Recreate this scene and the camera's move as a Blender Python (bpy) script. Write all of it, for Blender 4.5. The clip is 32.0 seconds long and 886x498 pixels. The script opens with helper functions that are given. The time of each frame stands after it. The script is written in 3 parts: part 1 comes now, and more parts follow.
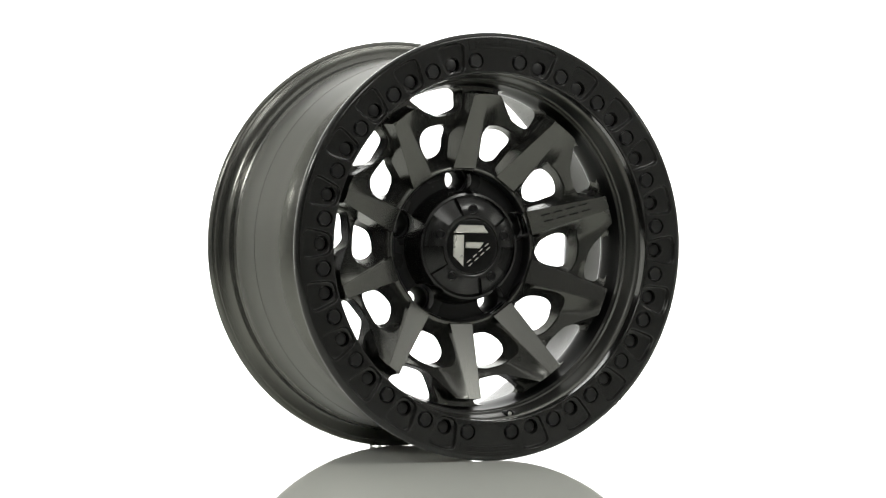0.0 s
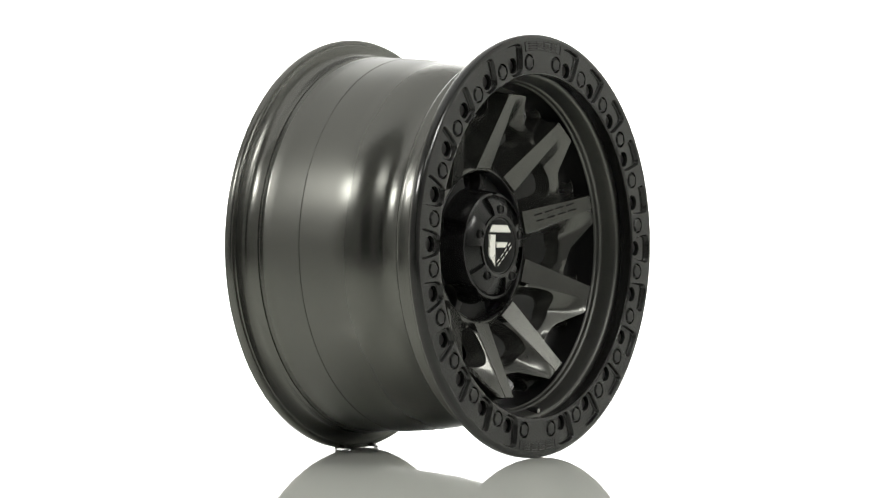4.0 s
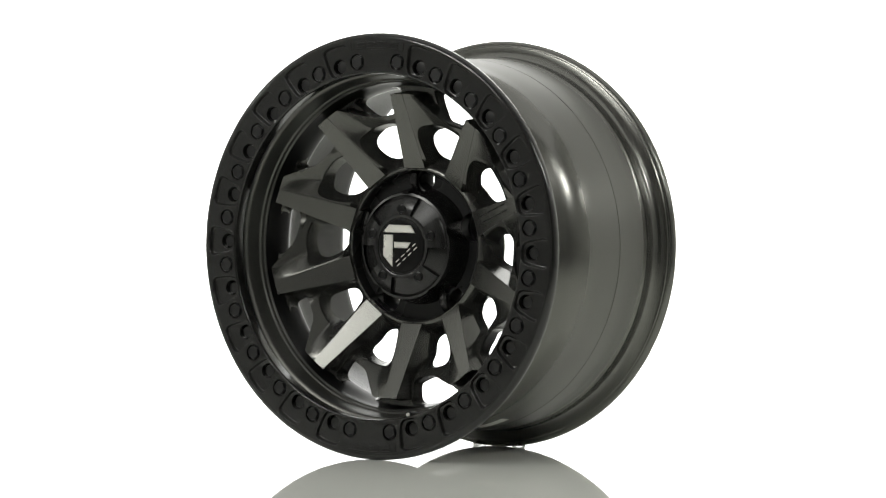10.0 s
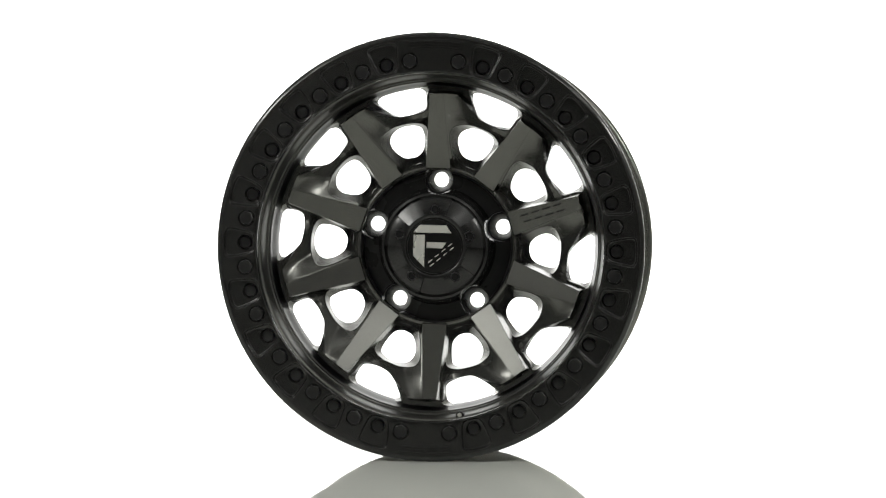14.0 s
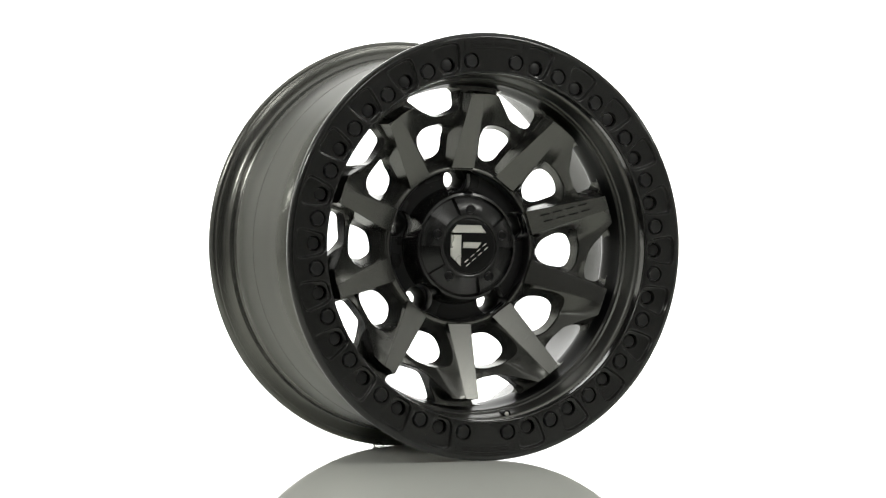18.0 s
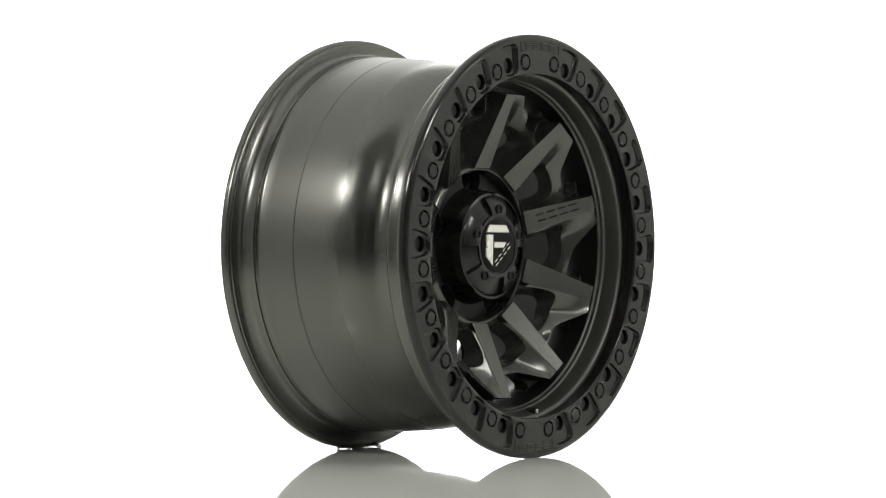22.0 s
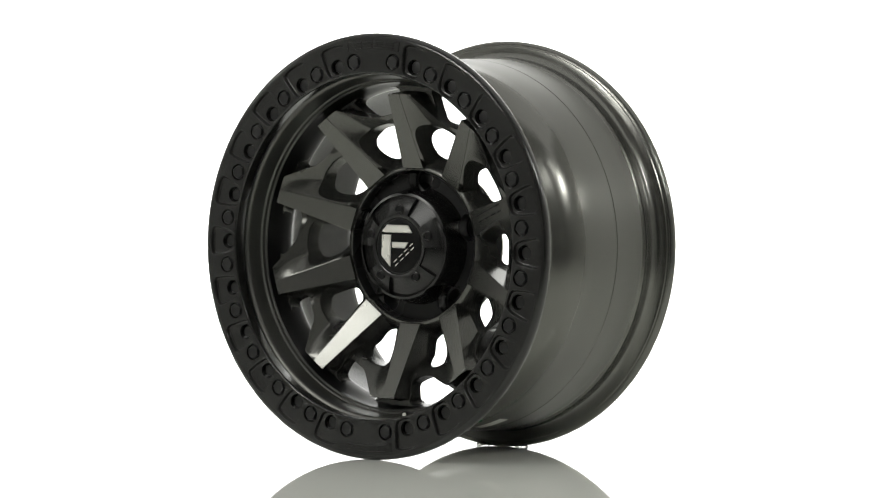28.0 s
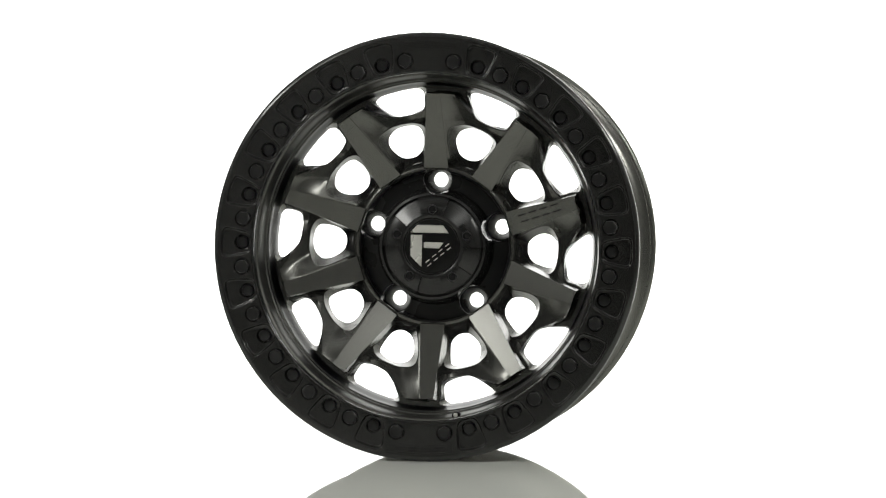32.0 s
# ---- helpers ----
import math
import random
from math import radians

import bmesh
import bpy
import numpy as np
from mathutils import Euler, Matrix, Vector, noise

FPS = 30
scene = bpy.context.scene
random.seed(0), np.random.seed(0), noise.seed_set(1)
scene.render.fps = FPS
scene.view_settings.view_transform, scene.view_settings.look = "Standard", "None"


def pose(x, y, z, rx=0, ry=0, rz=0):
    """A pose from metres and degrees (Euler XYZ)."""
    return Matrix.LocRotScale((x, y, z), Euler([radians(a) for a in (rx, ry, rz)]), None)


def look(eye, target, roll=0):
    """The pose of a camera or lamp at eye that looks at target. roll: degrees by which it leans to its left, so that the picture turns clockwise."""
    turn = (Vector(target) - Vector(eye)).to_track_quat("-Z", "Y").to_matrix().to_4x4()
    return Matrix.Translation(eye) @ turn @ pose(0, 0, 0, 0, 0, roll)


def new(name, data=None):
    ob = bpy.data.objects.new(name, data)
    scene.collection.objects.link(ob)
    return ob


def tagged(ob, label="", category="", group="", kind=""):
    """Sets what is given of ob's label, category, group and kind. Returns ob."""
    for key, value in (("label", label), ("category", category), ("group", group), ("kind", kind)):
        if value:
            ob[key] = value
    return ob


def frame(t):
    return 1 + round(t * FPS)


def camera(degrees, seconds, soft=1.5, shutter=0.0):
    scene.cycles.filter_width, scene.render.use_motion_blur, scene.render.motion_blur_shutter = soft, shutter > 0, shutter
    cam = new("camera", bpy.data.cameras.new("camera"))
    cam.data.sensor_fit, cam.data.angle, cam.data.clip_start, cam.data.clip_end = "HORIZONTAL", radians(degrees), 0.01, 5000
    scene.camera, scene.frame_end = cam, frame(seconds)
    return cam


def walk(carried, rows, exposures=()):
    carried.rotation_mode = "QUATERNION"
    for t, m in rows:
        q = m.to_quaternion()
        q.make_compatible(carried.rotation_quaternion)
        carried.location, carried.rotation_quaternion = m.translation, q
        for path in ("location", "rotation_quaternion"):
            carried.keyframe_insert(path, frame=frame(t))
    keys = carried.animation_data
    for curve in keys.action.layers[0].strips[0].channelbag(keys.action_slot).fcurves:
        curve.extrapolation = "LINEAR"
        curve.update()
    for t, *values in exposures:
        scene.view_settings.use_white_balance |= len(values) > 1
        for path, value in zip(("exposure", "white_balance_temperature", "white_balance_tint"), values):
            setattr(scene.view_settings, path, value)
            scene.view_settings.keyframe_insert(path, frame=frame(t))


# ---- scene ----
cam = camera(14.74, 32.0, soft=1.2)
walk(cam, [(0.0, pose(0.0011, -3.905, 0.2955, 89.075, 0, 0)), (32.0, pose(0.0011, -3.905, 0.2955, 89.075, 0, 0))])

# ---- light ----
world = bpy.data.worlds.new("studio_world")
scene.world = world
world.use_nodes = True
world.node_tree.nodes["Background"].inputs[0].default_value = (0.9, 0.95, 1.0, 1)
world.node_tree.nodes["Background"].inputs[1].default_value = 0.02
scene.view_settings.exposure = 0.0

# softboxes: place, target, width, height, watts
SOFTBOXES = [
    ((-0.875, -0.655, 0.840), (0, 0, 0.15), 0.28, 0.17, 3.7),
    ((0.845, -0.680, 0.845), (0, 0, 0.15), 0.24, 0.17, 3.2),
    ((-1.177, -0.043, 0.675), (0, 0, 0.15), 0.10, 0.12, 0.5),
    ((1.177, -0.043, 0.675), (0, 0, 0.15), 0.10, 0.12, 0.5),
    ((-0.700, -0.910, 0.900), (0, 0, 0.15), 0.16, 0.16, 0.75),
    ((0.285, -0.910, 0.800), (0, 0, 0.15), 0.20, 0.15, 0.8),
    ((-0.77, -0.92, 1.16), (0, 0, 0.25), 0.14, 0.13, 0.6),
    ((0.77, -0.92, 1.16), (0, 0, 0.25), 0.14, 0.13, 0.6),
    ((0, 0.4, 2.45), (0, 0.4, 0.0), 4.0, 3.2, 39),
]
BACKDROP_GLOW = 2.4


# ---- materials ----
def material(name, base, rough=0.5, metal=0.0, coat=0.0, grain=0.0, grain_scale=400.0, wear=0.0, wear_scale=12.0, bump=0.0, spec=0.5):
    """A painted, cast or plastic surface: base colour with fine grain, larger mottling in colour and gloss, and a fine relief."""
    m = bpy.data.materials.new(name)
    m.use_nodes = True
    nt = m.node_tree
    b = nt.nodes["Principled BSDF"]
    b.inputs["Base Color"].default_value = (*base, 1)
    b.inputs["Roughness"].default_value = rough
    b.inputs["Metallic"].default_value = metal
    b.inputs["Coat Weight"].default_value = coat
    b.inputs["Coat Roughness"].default_value = 0.15
    b.inputs["Specular IOR Level"].default_value = spec
    tc = nt.nodes.new("ShaderNodeTexCoord")
    if grain or bump:
        n1 = nt.nodes.new("ShaderNodeTexNoise")
        n1.inputs["Scale"].default_value = grain_scale
        n1.inputs["Detail"].default_value = 4
        nt.links.new(tc.outputs["Object"], n1.inputs["Vector"])
    if wear or grain:
        n2 = nt.nodes.new("ShaderNodeTexNoise")
        n2.inputs["Scale"].default_value = wear_scale
        n2.inputs["Detail"].default_value = 5
        nt.links.new(tc.outputs["Object"], n2.inputs["Vector"])
        mr = nt.nodes.new("ShaderNodeMapRange")
        mr.inputs["To Min"].default_value = max(0.02, rough - wear)
        mr.inputs["To Max"].default_value = min(1.0, rough + wear)
        nt.links.new(n2.outputs["Fac"], mr.inputs["Value"])
        nt.links.new(mr.outputs["Result"], b.inputs["Roughness"])
    if grain:
        mx = nt.nodes.new("ShaderNodeMix")
        mx.data_type = "RGBA"
        mx.inputs["A"].default_value = (*[c * (1 - grain) for c in base], 1)
        mx.inputs["B"].default_value = (*[min(1, c * (1 + grain)) for c in base], 1)
        nt.links.new(n1.outputs["Fac"], mx.inputs["Factor"])
        nt.links.new(mx.outputs["Result"], b.inputs["Base Color"])
    if bump:
        bp = nt.nodes.new("ShaderNodeBump")
        bp.inputs["Strength"].default_value = bump
        bp.inputs["Distance"].default_value = 0.0004
        nt.links.new(n1.outputs["Fac"], bp.inputs["Height"])
        nt.links.new(bp.outputs["Normal"], b.inputs["Normal"])
    return m


ANTHRACITE = material("anthracite_paint", (0.098, 0.098, 0.092), 0.265, 0.82, grain=0.12, grain_scale=900, wear=0.04)
LIP = material("matte_anthracite_paint", (0.110, 0.110, 0.103), 0.41, 0.85, grain=0.12, grain_scale=900, wear=0.04)
BARREL = material("turned_anthracite_paint", (0.132, 0.132, 0.123), 0.25, 0.92, grain=0.12, grain_scale=1500, wear=0.05)
RING_BLACK = material("matte_black_paint", (0.0115, 0.0115, 0.0110), 0.16, 0.0, grain=0.2, grain_scale=900, wear=0.04, spec=0.46)
CAP_BLACK = material("satin_black_plastic", (0.0105, 0.0105, 0.0105), 0.25, 0.0, grain=0.2, grain_scale=1500, wear=0.05, bump=0.02, spec=0.40)
HUB_BLACK = material("matte_black_hub", (0.012, 0.012, 0.012), 0.28, 0.0, grain=0.2, grain_scale=1500, wear=0.05, spec=0.16)
# black paint, and the shade coloured onto the trough behind the lip
BLACK_AND_SHADE = material("black_paint_and_shade", (0.0078, 0.0078, 0.0078), 0.30, 0.0, grain=0.2, grain_scale=900, wear=0.03, spec=0.09)
# inside of the barrel: one even tone, much darker than the outside
INSIDE_BLACK = material("dark_barrel_inside", (0.0150, 0.0150, 0.0143), 0.21, 0.0, grain=0.2, grain_scale=900, wear=0.03, spec=0.24)
RUBBER = material("black_rubber", (0.012, 0.012, 0.012), 0.6, grain=0.2, wear=0.05, spec=0.2)
BOLT_BLACK = material("black_oxide_steel", (0.009, 0.009, 0.009), 0.3, 0.2, grain=0.2, grain_scale=900, wear=0.06)
MACHINED = material("machined_aluminium", (0.88, 0.87, 0.82), 0.42, 0.62, grain=0.14, grain_scale=420, wear=0.10, wear_scale=40, bump=0.12)
CAST = material("raw_cast_aluminium", (0.15, 0.15, 0.138), 0.55, 0.6, grain=0.25, grain_scale=300, wear=0.1, bump=0.4)
CHROME = material("polished_chrome", (0.90, 0.89, 0.84), 0.28, 0.72, grain=0.03, grain_scale=300, wear=0.03)
PAPER = material("white_paper_label", (0.6, 0.6, 0.57), 0.6, 0.0, grain=0.05, grain_scale=300, wear=0.05)
INK_AND_SHADE = material("dark_print_and_shade", (0.010, 0.010, 0.010), 0.6, spec=0.15)
GREEN = material("green_sticker", (0.02, 0.12, 0.05), 0.5, grain=0.1, grain_scale=600, wear=0.05)
FLOOR_WHITE = material("white_acrylic", (0.82, 0.83, 0.785), 0.014, 0.0, grain=0.01, grain_scale=60, wear=0.01, wear_scale=3, spec=0.5)
WALL_WHITE = material("white_studio_paint", (0.83, 0.83, 0.80), 0.7, grain=0.03, grain_scale=40, wear=0.05)
WALL_GREY = material("pale_grey_studio_paint", (0.62, 0.62, 0.60), 0.8, grain=0.06, grain_scale=40, wear=0.05)
WALL_DARK = material("dark_studio_paint", (0.10, 0.10, 0.096), 0.8, grain=0.1, grain_scale=40, wear=0.05)
FABRIC = material("black_softbox_fabric", (0.02, 0.02, 0.02), 0.8, grain=0.2, grain_scale=200, wear=0.05)


def lathe_lines(m, strength):
    """Fine turning marks round the axle, in gloss and relief."""
    nt = m.node_tree
    b = nt.nodes["Principled BSDF"]
    tc = nt.nodes.new("ShaderNodeTexCoord")
    mp = nt.nodes.new("ShaderNodeMapping")
    mp.inputs["Scale"].default_value = (5, 420, 5)
    n = nt.nodes.new("ShaderNodeTexNoise")
    n.inputs["Scale"].default_value = 1.0
    n.inputs["Detail"].default_value = 6
    nt.links.new(tc.outputs["Object"], mp.inputs["Vector"])
    nt.links.new(mp.outputs["Vector"], n.inputs["Vector"])
    bp = nt.nodes.new("ShaderNodeBump")
    bp.inputs["Strength"].default_value = strength
    bp.inputs["Distance"].default_value = 0.0005
    nt.links.new(n.outputs["Fac"], bp.inputs["Height"])
    nt.links.new(bp.outputs["Normal"], b.inputs["Normal"])


lathe_lines(BARREL, 0.025)


def turned_band(m, rough):
    """A rougher, turned band round the barrel between the rear seat and the drop centre."""
    nt = m.node_tree
    b = nt.nodes["Principled BSDF"]
    base = b.inputs["Roughness"].links[0].from_socket
    tc = nt.nodes.new("ShaderNodeTexCoord")
    xyz = nt.nodes.new("ShaderNodeSeparateXYZ")
    nt.links.new(tc.outputs["Object"], xyz.inputs[0])
    fac = []
    for lo, hi in ((-0.022, 0.004), (0.090, 0.086)):
        mr = nt.nodes.new("ShaderNodeMapRange")
        mr.interpolation_type = "SMOOTHSTEP"
        mr.inputs["From Min"].default_value, mr.inputs["From Max"].default_value = min(lo, hi), max(lo, hi)
        mr.inputs["To Min"].default_value, mr.inputs["To Max"].default_value = (0.0, 1.0) if lo < hi else (1.0, 0.0)
        nt.links.new(xyz.outputs["Y"], mr.inputs["Value"])
        fac.append(mr)
    mul = nt.nodes.new("ShaderNodeMath")
    mul.operation = "MULTIPLY"
    nt.links.new(fac[0].outputs["Result"], mul.inputs[0])
    nt.links.new(fac[1].outputs["Result"], mul.inputs[1])
    mx = nt.nodes.new("ShaderNodeMix")
    mx.inputs["B"].default_value = rough
    nt.links.new(mul.outputs[0], mx.inputs["Factor"])
    nt.links.new(base, mx.inputs["A"])
    nt.links.new(mx.outputs["Result"], b.inputs["Roughness"])


turned_band(BARREL, 0.42)


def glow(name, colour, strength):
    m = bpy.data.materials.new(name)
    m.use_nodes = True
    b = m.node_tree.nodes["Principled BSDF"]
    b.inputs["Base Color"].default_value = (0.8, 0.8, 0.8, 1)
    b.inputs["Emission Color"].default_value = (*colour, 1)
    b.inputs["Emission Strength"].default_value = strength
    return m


# emission on the backdrop itself stands in for the light that falls on it
GLOWING_WHITE = glow("glowing_white_backdrop", (1.0, 1.0, 0.985), BACKDROP_GLOW)


def clear(name):
    m = bpy.data.materials.new(name)
    m.use_nodes = True
    b = m.node_tree.nodes["Principled BSDF"]
    b.inputs["Base Color"].default_value = (0.95, 0.97, 0.96, 1)
    b.inputs["Roughness"].default_value = 0.06
    b.inputs["Transmission Weight"].default_value = 1.0
    b.inputs["IOR"].default_value = 1.49
    return m


ACRYLIC = clear("clear_acrylic")


# ---- mesh helpers ----
from mathutils import geometry


def flatten(ob, angle=35):
    """Lets large faces keep their own normal, so that only the bevels between them turn; folds sharper than the angle stay sharp."""
    me = ob.data
    lim = math.cos(radians(angle))
    at = [[] for v in me.vertices]
    for p in me.polygons:
        w = (p.normal.copy(), p.area ** 2)
        for i in p.vertices:
            at[i].append(w)
    out = []
    for p in me.polygons:
        n = p.normal
        for i in p.vertices:
            acc = Vector((0, 0, 0))
            for q, a in at[i]:
                if q.dot(n) > lim:
                    acc += q * a
            out.append(acc.normalized() if acc.length > 0 else n.copy())
    me.normals_split_custom_set(out)


def part(name, bm, mat, parent=None, label="", smooth=35, m=None):
    """Links a bmesh as one mesh object under a thing or a part."""
    bmesh.ops.remove_doubles(bm, verts=bm.verts, dist=1e-6)
    bmesh.ops.recalc_face_normals(bm, faces=bm.faces)
    me = bpy.data.meshes.new(name)
    bm.to_mesh(me)
    bm.free()
    for mt in (mat if isinstance(mat, (list, tuple)) else [mat]):
        me.materials.append(mt)
    if smooth:
        me.polygons.foreach_set("use_smooth", [True] * len(me.polygons))
        me.set_sharp_from_angle(angle=radians(smooth))
    ob = new(name, me)
    if parent is not None:
        ob.parent = parent
    if m is not None:
        ob.matrix_basis = m
    if label:
        ob["label"] = label
    return ob


def P(r, ang, a):
    """A point of the wheel: radius, degrees clockwise from the top as seen from the front, and distance along the axle towards the front."""
    t = radians(ang)
    return Vector((r * math.sin(t), -a, r * math.cos(t)))


def revolve(bm, profile, angles=None, closed=False, shift=None):
    """Turns a profile of (a, r) round the axle. shift(ang, a, r) may move a point."""
    angles = angles or [i * 360 / 180 for i in range(180)]
    rings = []
    for g in angles:
        row = []
        for a, r in profile:
            if shift:
                a, r = shift(g, a, r)
            row.append(bm.verts.new(P(r, g, a)))
        rings.append(row)
    n = len(profile)
    for i, row in enumerate(rings):
        nxt = rings[(i + 1) % len(rings)]
        for j in range(n if closed else n - 1):
            k = (j + 1) % n
            bm.faces.new((row[j], row[k], nxt[k], nxt[j]))
    return rings


def smooth_loop(pts, count):
    """A closed, rounded curve through (u, v) points, evenly sampled."""
    n = len(pts)
    out = []
    for i in range(n):
        p0, p1, p2, p3 = (pts[(i + k - 1) % n] for k in range(4))
        for s in range(12):
            t = s / 12
            out.append(tuple(0.5 * (2 * b + (c - a) * t + (2 * a - 5 * b + 4 * c - d) * t * t + (3 * b - a - 3 * c + d) * t ** 3)
                             for a, b, c, d in zip(p0, p1, p2, p3)))
    ln = [0]
    for i in range(len(out)):
        q, w = out[i], out[(i + 1) % len(out)]
        ln.append(ln[-1] + math.hypot(w[0] - q[0], w[1] - q[1]))
    res = []
    j = 0
    for k in range(count):
        s = ln[-1] * k / count
        while ln[j + 1] < s:
            j += 1
        t = (s - ln[j]) / max(1e-9, ln[j + 1] - ln[j])
        q, w = out[j], out[(j + 1) % len(out)]
        res.append((q[0] + (w[0] - q[0]) * t, q[1] + (w[1] - q[1]) * t))
    return res


def flat(r, ang):
    t = radians(ang)
    return (r * math.sin(t), r * math.cos(t))


def offset_loop(pts, d):
    """Moves a closed loop outwards by d (inwards if negative)."""
    n = len(pts)
    area = sum(pts[i][0] * pts[(i + 1) % n][1] - pts[(i + 1) % n][0] * pts[i][1] for i in range(n))
    sgn = 1 if area > 0 else -1
    out = []
    for i in range(n):
        ax, ay = pts[i - 1]
        bx, by = pts[(i + 1) % n]
        tx, ty = bx - ax, by - ay
        q = math.hypot(tx, ty) or 1
        out.append((pts[i][0] + sgn * ty / q * d, pts[i][1] - sgn * tx / q * d))
    return out


def align(loop, ref):
    """Turns a loop's start, so that its points lie nearest to those of ref."""
    n = len(loop)
    best = min(range(n), key=lambda s: sum((loop[(i + s) % n][0] - ref[i][0]) ** 2 + (loop[(i + s) % n][1] - ref[i][1]) ** 2 for i in range(n)))
    return [loop[(i + best) % n] for i in range(n)]


def circle(cx, cz, r, n=24):
    return [(cx + r * math.sin(2 * math.pi * i / n), cz + r * math.cos(2 * math.pi * i / n)) for i in range(n)]


def loop_verts(bm, pts, height, turn=0.0):
    """Vertices of a flat loop; height is a number or a function of x, z."""
    c, s = math.cos(radians(turn)), math.sin(radians(turn))
    out = []
    for x, z in pts:
        a = height(x, z) if callable(height) else height
        out.append(bm.verts.new((x * c + z * s, -a, z * c - x * s)))
    return out


def bridge(bm, A, B):
    n = len(A)
    for i in range(n):
        k = (i + 1) % n
        bm.faces.new((A[i], A[k], B[k], B[i]))


def inside(pts, x, z):
    hit = False
    for i in range(len(pts)):
        (x0, z0), (x1, z1) = pts[i - 1], pts[i]
        if (z0 > z) != (z1 > z) and x < (x1 - x0) * (z - z0) / (z1 - z0) + x0:
            hit = not hit
    return hit


def fill(bm, loops, mat=0, extra=()):
    """Fills between an outline (the first loop) and its holes."""
    verts, cons, polys = [], [], []
    for lp in loops:
        n0 = len(verts)
        verts += lp
        cons += [(n0 + i, n0 + (i + 1) % len(lp)) for i in range(len(lp))]
        polys.append([(v.co.x, v.co.z) for v in lp])
    verts += list(extra)
    boxes = [(min(p[0] for p in q), max(p[0] for p in q), min(p[1] for p in q), max(p[1] for p in q)) for q in polys]
    flatv = [Vector((v.co.x, v.co.z)) for v in verts]
    pts, _, tris, orig, _, _ = geometry.delaunay_2d_cdt(flatv, cons, [], 0, 1e-7)
    for tri in tris:
        cx = sum(pts[i].x for i in tri) / 3
        cz = sum(pts[i].y for i in tri) / 3
        if not inside(polys[0], cx, cz) or any(b[0] < cx < b[1] and b[2] < cz < b[3] and inside(q, cx, cz) for q, b in zip(polys[1:], boxes[1:])):
            continue
        vs = [verts[orig[i][0]] for i in tri if orig[i]]
        if len(vs) == 3 and len(set(vs)) == 3:
            f = bm.faces.new(vs)
            f.material_index = mat


def plate(bm, pts, a0, a1, chamfer=0.0006):
    """A flat plate with a chamfered front edge, from a0 (back) to a1 (front)."""
    back = loop_verts(bm, pts, a0)
    mid = loop_verts(bm, pts, a1 - chamfer)
    top = loop_verts(bm, offset_loop(pts, -chamfer), a1)
    bridge(bm, back, mid)
    bridge(bm, mid, top)
    bm.faces.new(top)
    bm.faces.new(back)


def box(bm, cx, cy, cz, sx, sy, sz, m=None):
    r = bmesh.ops.create_cube(bm, size=1, matrix=(m or Matrix()) @ Matrix.Translation((cx, cy, cz)) @ Matrix.Diagonal((sx, sy, sz, 1)))
    return r["verts"]


def bevelled_box(bm, sx, sy, sz, b=0.01, m=None, seg=2):
    vs = box(bm, 0, 0, 0, sx, sy, sz, m)
    es = list({e for v in vs for e in v.link_edges})
    bmesh.ops.bevel(bm, geom=es, offset=b, segments=seg, profile=0.5, affect="EDGES")


